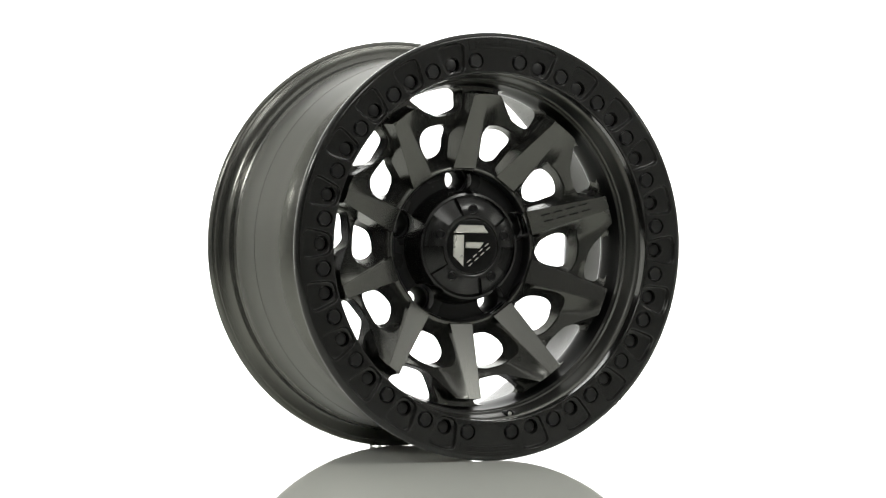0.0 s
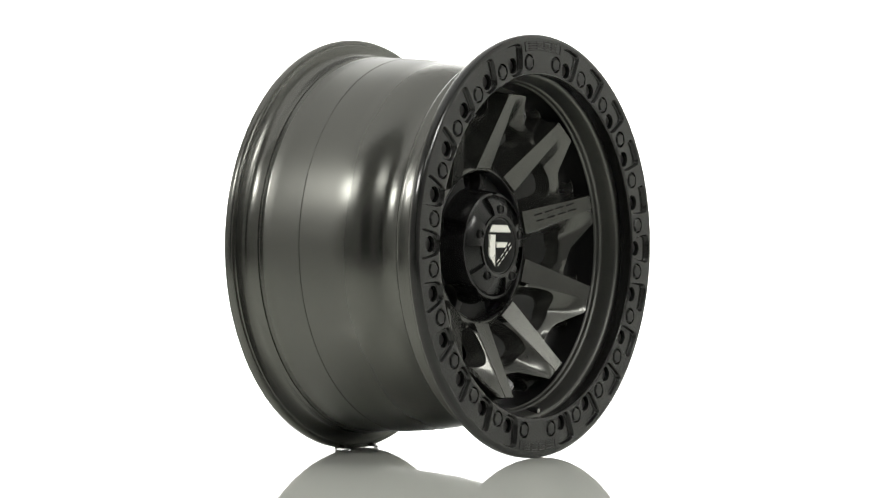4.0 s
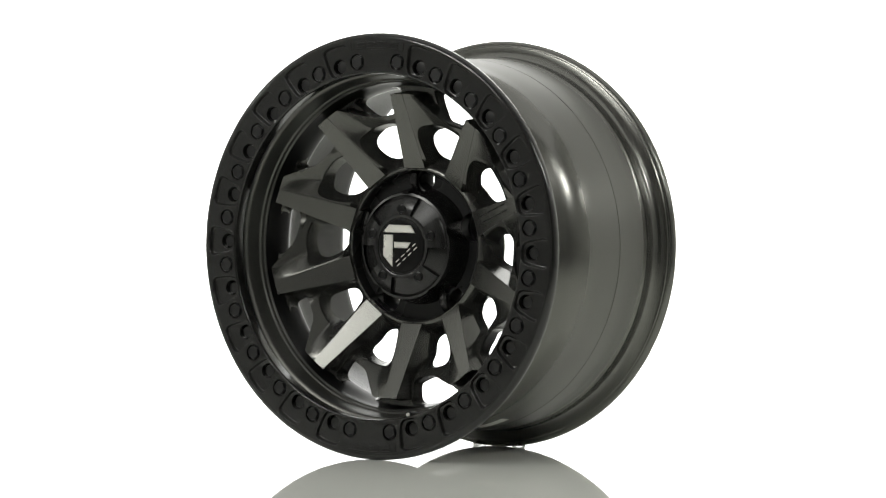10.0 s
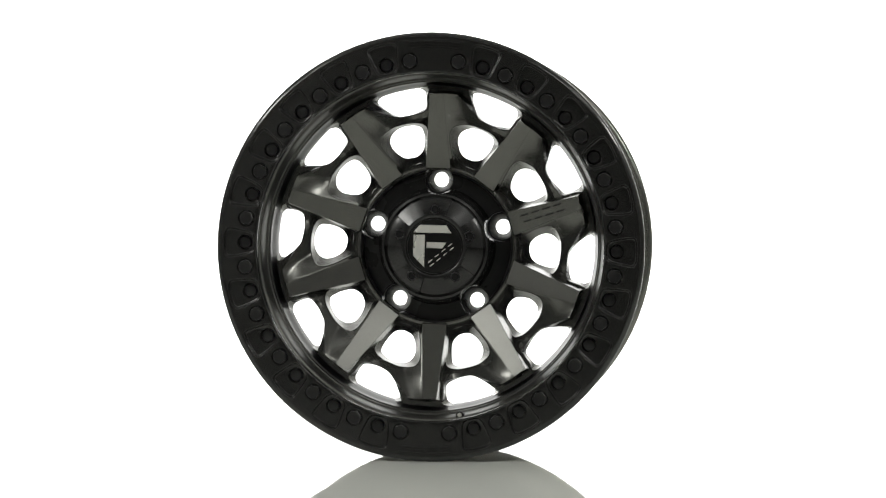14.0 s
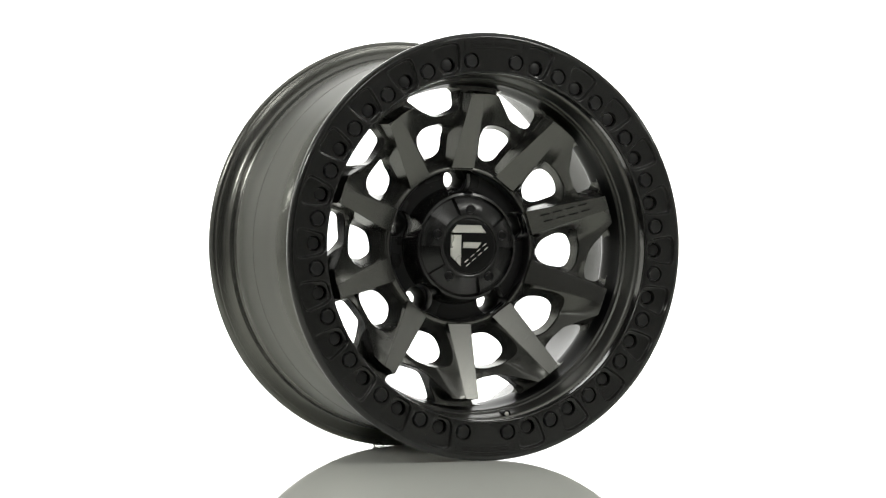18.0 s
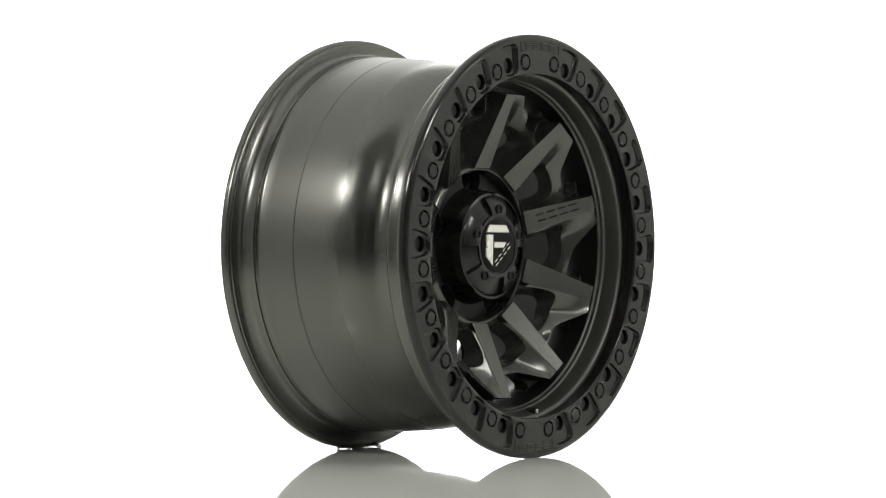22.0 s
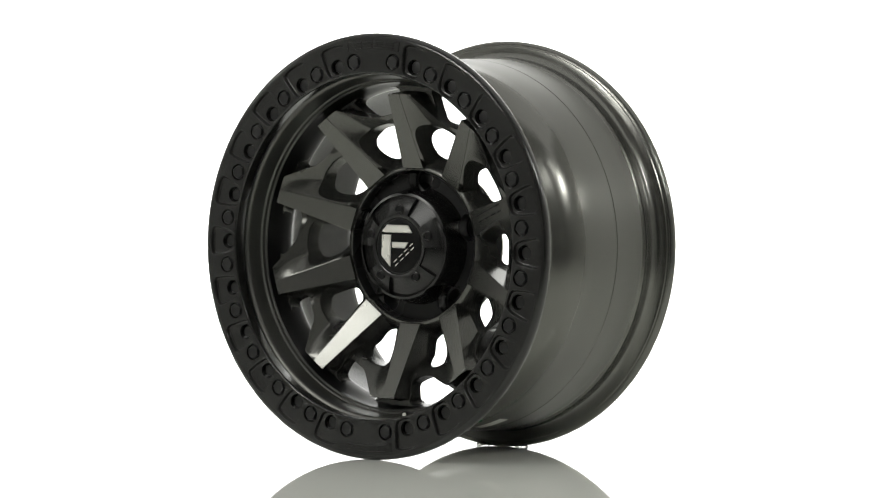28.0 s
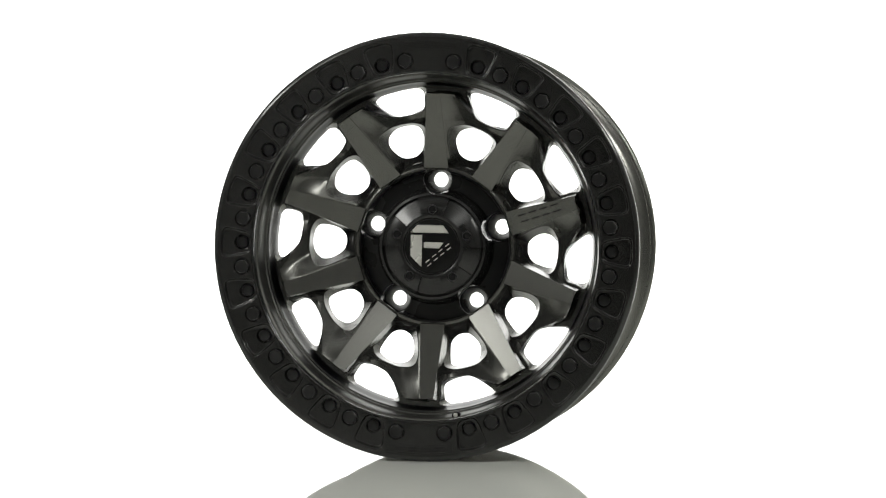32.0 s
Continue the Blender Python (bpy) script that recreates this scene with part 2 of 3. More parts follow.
# ---- studio ----
def studio():
    bm = bmesh.new()
    box(bm, 0, -0.1, -0.06, 5.4, 8.6, 0.08)
    tagged(part("floor", bm, WALL_DARK, smooth=0), "dark grey painted studio floor", "floor", kind="structure")
    # a white acrylic sheet that runs on to the backdrop
    bm = bmesh.new()
    box(bm, 0, 1.1, -0.01, 5.18, 4.6, 0.02)
    tagged(part("shooting_table", bm, FLOOR_WHITE, smooth=0), "glossy white acrylic sheet that mirrors the wheel", "table top", kind="structure")
    # backdrop: a sweep that curves up from the sheet, its brightness added as glow
    bm = bmesh.new()
    prof = [(2.3 + 0.9 * math.sin(radians(t)), -0.012 + 0.9 - 0.9 * math.cos(radians(t))) for t in range(0, 91, 6)] + [(3.2, 2.85)]
    left = [bm.verts.new((-1.8, y, z)) for y, z in prof]
    right = [bm.verts.new((1.8, y, z)) for y, z in prof]
    for i in range(len(prof) - 1):
        bm.faces.new((left[i], right[i], right[i + 1], left[i + 1]))
    tagged(part("backdrop", bm, GLOWING_WHITE), "plain white studio backdrop, its brightness put in as glow", "backdrop", kind="structure")
    for name, c, s, mat in (("wall_west", (-2.65, -2.25, 1.4), (0.1, 4.1, 3.0), WALL_GREY), ("wall_east", (2.65, -2.25, 1.4), (0.1, 4.1, 3.0), WALL_GREY),
                            ("wall_northwest", (-2.65, 1.95, 1.4), (0.1, 4.3, 3.0), WALL_WHITE), ("wall_northeast", (2.65, 1.95, 1.4), (0.1, 4.3, 3.0), WALL_WHITE),
                            ("wall_south", (0, -4.35, 1.4), (5.4, 0.1, 3.0), WALL_GREY), ("wall_north", (0, 4.15, 1.4), (5.4, 0.1, 3.0), WALL_WHITE)):
        bm = bmesh.new()
        box(bm, *c, *s)
        tagged(part(name, bm, mat, smooth=0), "plain white painted studio wall" if mat == WALL_WHITE else "plain grey painted studio wall", "wall", kind="structure")
    bm = bmesh.new()
    box(bm, 0, -0.1, 2.95, 5.4, 8.6, 0.1)
    tagged(part("ceiling", bm, WALL_WHITE, smooth=0), "plain white painted studio ceiling", "ceiling", kind="structure")
    # black curtain behind the camera
    bm = bmesh.new()
    top = [bm.verts.new((-1.0 + 0.02 * i, -4.22 + 0.03 * math.sin(i * 0.9), 1.8)) for i in range(101)]
    low = [bm.verts.new((v.co.x, v.co.y, -0.02)) for v in top]
    for i in range(100):
        bm.faces.new((top[i], top[i + 1], low[i + 1], low[i]))
    bmesh.ops.solidify(bm, geom=list(bm.faces), thickness=0.004)
    tagged(part("curtain", bm, FABRIC), "black cloth curtain hung on the studio wall", "curtain")


def softbox(eye, target, w, h, watts):
    m = look(eye, target)
    root = new("softbox")
    root.matrix_basis = m
    tagged(root, "black fabric studio softbox with a white front", "softbox", group="studio softboxes")
    bm = bmesh.new()
    f = [bm.verts.new((x * w / 2, y * h / 2, 0.0)) for x, y in ((-1, -1), (1, -1), (1, 1), (-1, 1))]
    deep = min(0.4, w * 0.9)
    g = [bm.verts.new((x * min(0.09, w * 0.3), y * min(0.09, w * 0.3), deep)) for x, y in ((-1, -1), (1, -1), (1, 1), (-1, 1))]
    bridge(bm, f, g)
    bm.faces.new(g)
    part("hood", bm, FABRIC, root, smooth=0)
    bm = bmesh.new()
    for x, y, sx, sy in ((0, h / 2, w + 0.02, 0.02), (0, -h / 2, w + 0.02, 0.02), (-w / 2, 0, 0.02, h), (w / 2, 0, 0.02, h)):
        box(bm, x, y, -0.005, sx, sy, 0.02)
    part("rim", bm, FABRIC, root, smooth=0)
    lamp = bpy.data.lights.new("softbox_light", "AREA")
    lamp.shape, lamp.size, lamp.size_y, lamp.energy = "RECTANGLE", w - 0.02, h - 0.02, watts
    lamp.color = (1.0, 1.0, 0.95)
    ob = new("softbox_light", lamp)
    ob.matrix_basis = m @ Matrix.Translation((0, 0, -0.012))
    # a stand, or a drop rod for those that hang over the table
    top = m @ Vector((0, 0, deep))
    hung = eye[2] > 2 or abs(eye[0]) < 0.95
    low, high = (top.z, 2.9) if hung else (0.0, top.z)
    bm = bmesh.new()
    bmesh.ops.create_cone(bm, cap_ends=True, segments=16, radius1=0.012, radius2=0.012, depth=high - low)
    part("pole", bm, FABRIC, root, m=m.inverted() @ Matrix.Translation((top.x, top.y, (low + high) / 2)))


# ---- wheel ----
WHEEL_Z, WHEEL_X, SPIN, TILT = 0.2367, -0.0011, 1.4, 0.0
SEAT = Matrix.Translation((WHEEL_X, 0, WHEEL_Z)) @ Matrix.Rotation(radians(-TILT), 4, "X") @ Matrix.Rotation(radians(SPIN), 4, "Y")


def valve_hole(bm, rings, prof):
    """Drills the slanted valve hole, low on the wheel, from the front lip to a wider mouth in the wall of the drop centre."""
    mid, tilt = 168.75, radians(20)
    columns = rings[111:115]
    et, er, ea = P(1, mid + 90, 0), P(1, mid, 0), Vector((0, -1, 0))
    axis = ea * math.cos(tilt) - er * math.sin(tilt)
    side = er * math.cos(tilt) + ea * math.sin(tilt)
    rims = []
    for ends, mat, start, rho in ((((0.1140, 0.1912), (0.0978, 0.1876)), 2, P(0.1894, mid, 0.1060), 0.0042), (((0.0850, 0.1900), (0.0912, 0.2120)), 0, P(0.1985, mid, 0.0875), 0.0070)):
        (a0, r0), (a1, r1) = ends
        first, last = prof.index(ends[0]), prof.index(ends[1])
        q = P(r0, mid, a0)
        normal = et.cross(P(r1, mid, a1) - q)
        span = {v for c in columns for v in c[first:last + 1]}
        bmesh.ops.delete(bm, geom=[f for f in bm.faces if all(v in span for v in f.verts)], context="FACES_ONLY")
        edge = columns[0][first:last + 1] + [c[last] for c in columns[1:-1]] + columns[-1][first:last + 1][::-1] + [c[first] for c in columns[-2:0:-1]]
        rim = []
        for k in range(24):
            t = 2 * math.pi * k / 24
            p = start + et * (rho * math.cos(t)) + side * (rho * math.sin(t))
            rim.append(bm.verts.new(p + axis * ((q - p).dot(normal) / axis.dot(normal))))
        fill(bm, [edge, rim], mat)
        rims.append(rim)
    before = set(bm.faces)
    bridge(bm, *rims)
    for f in set(bm.faces) - before:
        f.material_index = 1


def barrel(root):
    outer = [(-0.1240, 0.2310), (-0.1246, 0.2320), (-0.1258, 0.2329), (-0.1264, 0.2331), (-0.1265, 0.2335), (-0.1272, 0.2338), (-0.1274, 0.2348), (-0.1268, 0.2358), (-0.1252, 0.2365), (-0.121, 0.2368), (-0.1184, 0.2355),
             (-0.1172, 0.2336), (-0.1168, 0.2312), (-0.1156, 0.2304), (-0.1152, 0.2284), (-0.1140, 0.2246), (-0.1122, 0.2205), (-0.1098, 0.2182), (-0.1065, 0.2170), (-0.1015, 0.2165), (-0.096, 0.2162),
             (-0.0946, 0.2173), (-0.092, 0.2175), (-0.0906, 0.2160), (-0.089, 0.2152), (-0.075, 0.21505), (-0.06, 0.2145),
             (-0.0408, 0.2136), (-0.0403, 0.2128), (-0.0397, 0.2128), (-0.0392, 0.2135), (-0.025, 0.2124), (-0.010, 0.2110), (0.006, 0.2090),
             (0.015, 0.2079), (0.0235, 0.2060), (0.0320, 0.2028), (0.0390, 0.1986), (0.0450, 0.1932), (0.0495, 0.1884), (0.0535, 0.1853), (0.058, 0.1838),
             (0.068, 0.1834), (0.076, 0.1850), (0.0815, 0.1868), (0.0838, 0.1884), (0.0850, 0.1900), (0.0858, 0.1925), (0.0912, 0.2120), (0.0918, 0.2140), (0.0928, 0.2156),
             (0.0945, 0.2168), (0.0968, 0.2178), (0.099, 0.2172), (0.101, 0.2166), (0.111, 0.2160), (0.1138, 0.2164), (0.1158, 0.2178), (0.1168, 0.2200), (0.1176, 0.2230), (0.1208, 0.2318), (0.1220, 0.2342), (0.1236, 0.2357),
             (0.1248, 0.2361), (0.1257, 0.2361), (0.1257, 0.2110), (0.1182, 0.2108)]
    inner = [(0.1182, 0.1990), (0.1168, 0.1975), (0.1160, 0.1950), (0.1152, 0.1925), (0.1140, 0.1912), (0.1120, 0.1904), (0.1050, 0.1890), (0.0978, 0.1876), (0.0962, 0.1872), (0.0954, 0.1866), (0.0948, 0.1857), (0.0936, 0.1853), (0.0918, 0.1850), (0.0908, 0.1847), (0.0902, 0.1841), (0.0896, 0.1834),
             (0.0882, 0.1831), (0.0850, 0.1828), (0.0820, 0.1824), (0.078, 0.1816), (0.072, 0.1802), (0.066, 0.1790), (0.058, 0.1781), (0.052, 0.1785), (0.0475, 0.1800),
             (0.043, 0.1840), (0.0375, 0.1900), (0.031, 0.1955), (0.0225, 0.2000), (0.013, 0.2026), (0.004, 0.2042), (-0.04, 0.2078), (-0.075, 0.2098), (-0.095, 0.2110), (-0.104, 0.2120), (-0.1090, 0.2150), (-0.1118, 0.2190), (-0.1146, 0.2238), (-0.1172, 0.2262), (-0.1200, 0.2282), (-0.1232, 0.2304)]
    bm = bmesh.new()
    prof = outer + inner
    rings = revolve(bm, prof, [i * 1.5 for i in range(240)], closed=True)
    bm.faces.ensure_lookup_table()
    for i, f in enumerate(bm.faces):
        j = i % len(prof)
        a = -f.calc_center_median().y
        # the trough's shadow behind the lip (a > 0.045) is put in as near-black
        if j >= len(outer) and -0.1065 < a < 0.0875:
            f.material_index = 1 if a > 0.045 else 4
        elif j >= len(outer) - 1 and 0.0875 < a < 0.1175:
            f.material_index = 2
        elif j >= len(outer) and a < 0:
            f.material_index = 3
    valve_hole(bm, rings, prof)
    part("barrel", bm, [BARREL, BLACK_AND_SHADE, LIP, RING_BLACK, INSIDE_BLACK], root, "anthracite barrel with a deep drop centre", 40, SEAT)


OUTER_WINDOW = [(0.1775, 11.0), (0.1797, 14.2), (0.1799, 19.0), (0.1798, 24.5), (0.1790, 30.2), (0.1755, 32.2), (0.168, 31.4), (0.1540, 30.8), (0.1500, 27.4), (0.1493, 21.5), (0.1515, 17.8), (0.1590, 15.2), (0.1700, 12.4)]
OUTER_BACK = [(0.1750, 12.4), (0.1786, 15.6), (0.1792, 21.6), (0.1787, 27.4), (0.1745, 30.2), (0.167, 30.6), (0.1568, 30.2), (0.1528, 27.6), (0.1504, 22.6), (0.1514, 19.2), (0.158, 15.9), (0.1665, 13.6)]
INNER_WINDOW = [(0.1255, 6.6), (0.1350, 8.0), (0.1400, 13.4), (0.1405, 19), (0.1394, 25.4), (0.1338, 29.8), (0.119, 29.2), (0.1060, 28.0), (0.0972, 26.2), (0.0955, 23.0), (0.0953, 18.5), (0.0955, 13.8), (0.0970, 11.0), (0.104, 9.2), (0.113, 7.6)]
INNER_BACK = [(0.1205, 10.2), (0.1313, 11.3), (0.1378, 15.4), (0.1385, 21.2), (0.1352, 26.4), (0.1255, 27.4), (0.1120, 26.2), (0.1055, 23.2), (0.1035, 18.8), (0.1070, 13.4)]


def step(a, b, v):
    """Smoothly 0 at a and 1 at b."""
    t = min(1.0, max(0.0, (v - a) / (b - a)))
    return t * t * (3 - 2 * t)


def past_ridge(x, z):
    """Distance beyond the arm's ridge, which runs from the corner of the spoke's tip to the next spoke."""
    return min((x - 0.0246) * 0.754 + (z - 0.168) * 0.658, (x - 0.0473) * 0.515 + (z - 0.142) * 0.857)


def web_front(x, z):
    """Height of the cast face: a wall that steepens from the tip inwards clockwise of each spoke, an arm that rises from the valley to the outer window, a trough at the rim and a lip at the hub."""
    r = math.hypot(x, z)
    edge = 0.0138 - (z - 0.0885) * 0.079
    steep = 0.62 * min(1.0, max(0.0, (0.1690 - z) / 0.030))
    p = min(0.0571 + 0.478 * (z - 0.0885) - steep * max(0.0, x - edge), 0.0957)
    q = min(0.0966 + 0.35 * (x - 0.0246) + 1.05 * (z - 0.168), 0.0966)
    soft = max(0.0, 1 - abs(p - q) / 0.002)
    flank = max(max(p, q) + 0.0005 * soft * soft, 0.044)
    flank -= step(0.0, 0.0035, past_ridge(x, z)) * max(0.0, flank - 0.0700)
    k = step(0.1708, 0.1745, r)
    h = flank * (1 - k) + 0.0700 * k
    lip = 1 - step(0.0948, 0.0975, r)
    return h * (1 - lip) + (0.0540 - 85.0 * max(0.0, r - 0.0868) ** 2) * lip


def web_back(x, z):
    """The back follows the front: a shell, hollow behind the spokes."""
    thick = 0.0165 - 0.0110 * step(0.1795, 0.1830, math.hypot(x, z))
    return min(0.078, max(0.030, web_front(x, z) - thick))


def web_grid(keep):
    """Inner points of a sector's front: rows across the spoke, with the edge of its wall on them."""
    pts = []
    for i in range(40):
        z = 0.094 + 0.002 * i
        edge = 0.0138 - (z - 0.0885) * 0.079
        row = [0.002, 0.006, edge]
        x = edge + 0.002
        while math.degrees(math.atan2(x, z)) < 35:
            row.append(x)
            x += 0.002
        pts += [(x, z) for x in row if math.hypot(x, z) < 0.1702 and not -0.0010 < past_ridge(x, z) < 0.0045]
    # the ridge and the foot of the drop behind it
    for n in (0.0, 0.0005, 0.0017, 0.0030, 0.0035):
        for i in range(17):
            x, z = (0.0246 + 0.0227 * i / 13 + n * 0.754, 0.168 - 0.026 * i / 13 + n * 0.658) if i < 13 else (0.0473 + 0.0193 * (i - 12) / 6 + n * 0.515, 0.142 - 0.0116 * (i - 12) / 6 + n * 0.857)
            if math.hypot(x, z) < 0.1702:
                pts.append((x, z))
    pts += [flat(r, g) for r in (0.1708, 0.1717, 0.1727, 0.1736, 0.1746, 0.178) for g in range(1, 36)]
    pts += [flat(r, g) for r in (0.0866, 0.0880, 0.0892, 0.0905, 0.0918, 0.0930) for g in range(2, 36, 2)]
    return [p for p in pts if not any(inside(q, *p) for q in keep)]


def web(root):
    """The cast face between the spokes: ten sectors, each pierced by two windows."""
    bm = bmesh.new()
    wins = []
    for f, b, w in ((OUTER_WINDOW, OUTER_BACK, 0.0011), (INNER_WINDOW, INNER_BACK, 0.0011)):
        lf = smooth_loop([flat(*p) for p in f], 44)
        lb = align(smooth_loop([flat(*p) for p in b], 44), lf)
        wins.append((lf, lb, w))
    keep = [offset_loop(lf, w + 0.0012) for lf, lb, w in wins]
    grid = web_grid(keep)
    keep_back = [offset_loop(lb, 0.0027) for lf, lb, w in wins]
    for k in range(10):
        turn = 36 * k
        rr = (0.178, 0.1746, 0.1727, 0.1708, 0.16, 0.145, 0.13, 0.115, 0.0985, 0.0945)
        out = [flat(0.1813, 36 * i / 12) for i in range(13)] + [flat(r, 36) for r in rr] + [flat(0.0856, 36 - 36 * i / 8) for i in range(9)] + [flat(r, 0) for r in rr[::-1]]
        tops, backs = [loop_verts(bm, out, web_front, turn)], [loop_verts(bm, out, web_back, turn)]
        for lf, lb, w in wins:
            a0 = loop_verts(bm, offset_loop(lf, w), web_front, turn)
            a1 = loop_verts(bm, offset_loop(lf, w * 0.55), lambda x, z: web_front(x, z) - w * 0.14, turn)
            a2 = loop_verts(bm, offset_loop(lf, w * 0.2), lambda x, z: web_front(x, z) - w * 0.5, turn)
            a2b = loop_verts(bm, lf, lambda x, z: web_front(x, z) - w * 1.25, turn)
            a4 = loop_verts(bm, lb, lambda x, z: web_back(x, z) + 0.0015, turn)
            a5 = loop_verts(bm, offset_loop(lb, 0.0015), web_back, turn)
            b0 = [bm.verts.new(p.co.lerp(q.co, 0.06)) for p, q in zip(a2b, a4)]
            b1 = [bm.verts.new(p.co.lerp(q.co, 0.95)) for p, q in zip(a2b, a4)]
            for A, B in ((a0, a1), (a1, a2), (a2, a2b), (a2b, b0), (b0, b1), (b1, a4), (a4, a5)):
                bridge(bm, A, B)
            tops.append(a0)
            backs.append(a5)
        fill(bm, tops, 0, loop_verts(bm, grid, web_front, turn))
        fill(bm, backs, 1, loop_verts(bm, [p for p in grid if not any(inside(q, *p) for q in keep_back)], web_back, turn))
    part("wheel_web", bm, [ANTHRACITE, BLACK_AND_SHADE], root, "anthracite cast web with paired windows between the spokes", 180, SEAT)
    flatten(scene.objects["wheel_web"], 30)


def hub(root):
    """Hub block with five lug bores, and the machined mounting pad behind it."""
    lugs = [flat(0.075, 72 * k) for k in range(5)]
    bm = bmesh.new()
    floor_a = 0.027

    def scallop(g, r0):
        """Radius of the recess wall at an angle, widened by the lug bores."""
        d = radians((g + 36) % 72 - 36)
        q = 0.0158 ** 2 - (0.075 * math.sin(d)) ** 2
        if q <= 0:
            return r0
        return max(r0, 0.075 * math.cos(d) + math.sqrt(q))

    angs = [2 * i for i in range(180)]
    wall = lambda r0: [flat(scallop(g, r0), g) for g in angs]
    o = loop_verts(bm, circle(0, 0, 0.0866, 180), 0.0538)
    t0 = loop_verts(bm, wall(0.0856), 0.0545)
    t1 = loop_verts(bm, wall(0.0847), 0.0540)
    t2 = loop_verts(bm, wall(0.0839), 0.0524)
    t3 = loop_verts(bm, wall(0.0826), floor_a + 0.002)
    t4 = loop_verts(bm, wall(0.0815), floor_a)
    for A, B in ((o, t0), (t0, t1), (t1, t2), (t2, t3), (t3, t4)):
        bridge(bm, A, B)
    s0 = loop_verts(bm, circle(0, 0, 0.0570, 120), floor_a)
    ins = []
    for x, z in lugs:
        a0 = loop_verts(bm, circle(x, z, 0.0156), floor_a)
        a1 = loop_verts(bm, circle(x, z, 0.0142), floor_a - 0.0006)
        a2 = loop_verts(bm, circle(x, z, 0.0136), floor_a - 0.0020)
        a4 = loop_verts(bm, circle(x, z, 0.0086), 0.017)
        a5 = loop_verts(bm, circle(x, z, 0.0086), 0.0068)
        for A, B in ((a0, a1), (a1, a2), (a2, a4), (a4, a5)):
            bridge(bm, A, B)
        ins.append(a0)
    fill(bm, [t4, s0] + ins)
    back = loop_verts(bm, circle(0, 0, 0.0905, 180), 0.008)
    bridge(bm, o, back)
    part("hub", bm, HUB_BLACK, root, "matte black hub with five lug bores", 35, SEAT)
    # conical body behind the cap, bitten by each lug bore
    bm = bmesh.new()
    outline = []
    for k in range(5):
        outline += [flat(0.0838, 72 * k - 61.9 + 51.8 * i / 26) for i in range(26)]
        c, d = math.cos(radians(72 * k)), math.sin(radians(72 * k))
        for i in range(25):
            f = radians(-63 - 234 * i / 24)
            x, z = 0.0165 * math.sin(f), 0.075 + 0.0165 * math.cos(f)
            outline.append((x * c + z * d, z * c - x * d))
    plane = lambda x, z: 0.0425 - (math.hypot(x, z) - 0.058) * 0.06
    ring0 = loop_verts(bm, circle(0, 0, 0.0570, 120), plane)
    e0 = loop_verts(bm, offset_loop(outline, -0.0008), plane)
    e1 = loop_verts(bm, offset_loop(outline, -0.0001), lambda x, z: plane(x, z) - 0.0006)
    e2 = loop_verts(bm, outline, floor_a - 0.001)
    bridge(bm, e0, e1)
    bridge(bm, e1, e2)
    fill(bm, [e0, ring0])
    part("hub_face", bm, HUB_BLACK, root, "matte black hub face with five lug openings", 35, SEAT)
    # skirt of the cap, grooved beside each lug bore
    bm = bmesh.new()

    def groove(r0):
        pts = []
        for g in angs:
            d = radians((g + 36) % 72 - 36)
            q = 0.0168 ** 2 - (0.075 * math.sin(d)) ** 2
            pts.append(flat(min(r0, 0.075 * math.cos(d) - math.sqrt(q)) if q > 0 else r0, g))
        return pts

    rows = [loop_verts(bm, groove(r), a) for r, a in ((0.0668, 0.0415), (0.0650, 0.0435), (0.0625, 0.0600), (0.0610, 0.0690), (0.0598, 0.0722), (0.0570, 0.0730))]
    for A, B in zip(rows, rows[1:]):
        bridge(bm, A, B)
    part("cap_skirt", bm, CAP_BLACK, root, "black skirt of the cap with five lug grooves", 35, SEAT)
    # mounting pad
    bm = bmesh.new()
    o = loop_verts(bm, circle(0, 0, 0.0900, 72), 0.0055)
    o2 = loop_verts(bm, circle(0, 0, 0.0910, 72), 0.0065)
    o3 = loop_verts(bm, circle(0, 0, 0.0910, 72), 0.0085)
    bridge(bm, o, o2)
    bridge(bm, o2, o3)
    c = loop_verts(bm, circle(0, 0, 0.0575, 60), 0.0055)
    c2 = loop_verts(bm, circle(0, 0, 0.0563, 60), 0.0068)
    c3 = loop_verts(bm, circle(0, 0, 0.0563, 60), 0.011)
    bridge(bm, c, c2)
    bridge(bm, c2, c3)
    holes = [o, c]
    for k, (x, z) in enumerate(lugs):
        a0 = loop_verts(bm, circle(x, z, 0.0088), 0.0055)
        a1 = loop_verts(bm, circle(x, z, 0.0084), 0.0060)
        a2 = loop_verts(bm, circle(x, z, 0.0084), 0.0075)
        bridge(bm, a0, a1)
        bridge(bm, a1, a2)
        holes.append(a0)
        g = 72 * k + 36
        slot = [flat(r, g + d) for r, d in ((0.0645, -19), (0.0638, -8), (0.0638, 8), (0.0645, 19), (0.070, 20.5), (0.079, 21.5), (0.0835, 19.5), (0.0842, 8), (0.0842, -8), (0.0835, -19.5), (0.079, -21.5), (0.070, -20.5))]
        sl = smooth_loop(slot, 32)
        b0 = loop_verts(bm, sl, 0.0055)
        b1 = loop_verts(bm, offset_loop(sl, -0.0006), 0.0062)
        bridge(bm, b0, b1)
        holes.append(b0)
        bs = bmesh.new()
        s0 = loop_verts(bs, offset_loop(sl, -0.0004), 0.0062)
        s1 = loop_verts(bs, offset_loop(sl, -0.0014), 0.0155)
        s2 = loop_verts(bs, offset_loop(sl, -0.0030), 0.0175)
        bridge(bs, s0, s1)
        bridge(bs, s1, s2)
        fill(bs, [s2])
        part("relief_pocket", bs, CAST, root, "raw cast pocket in the mounting pad", 35, SEAT)
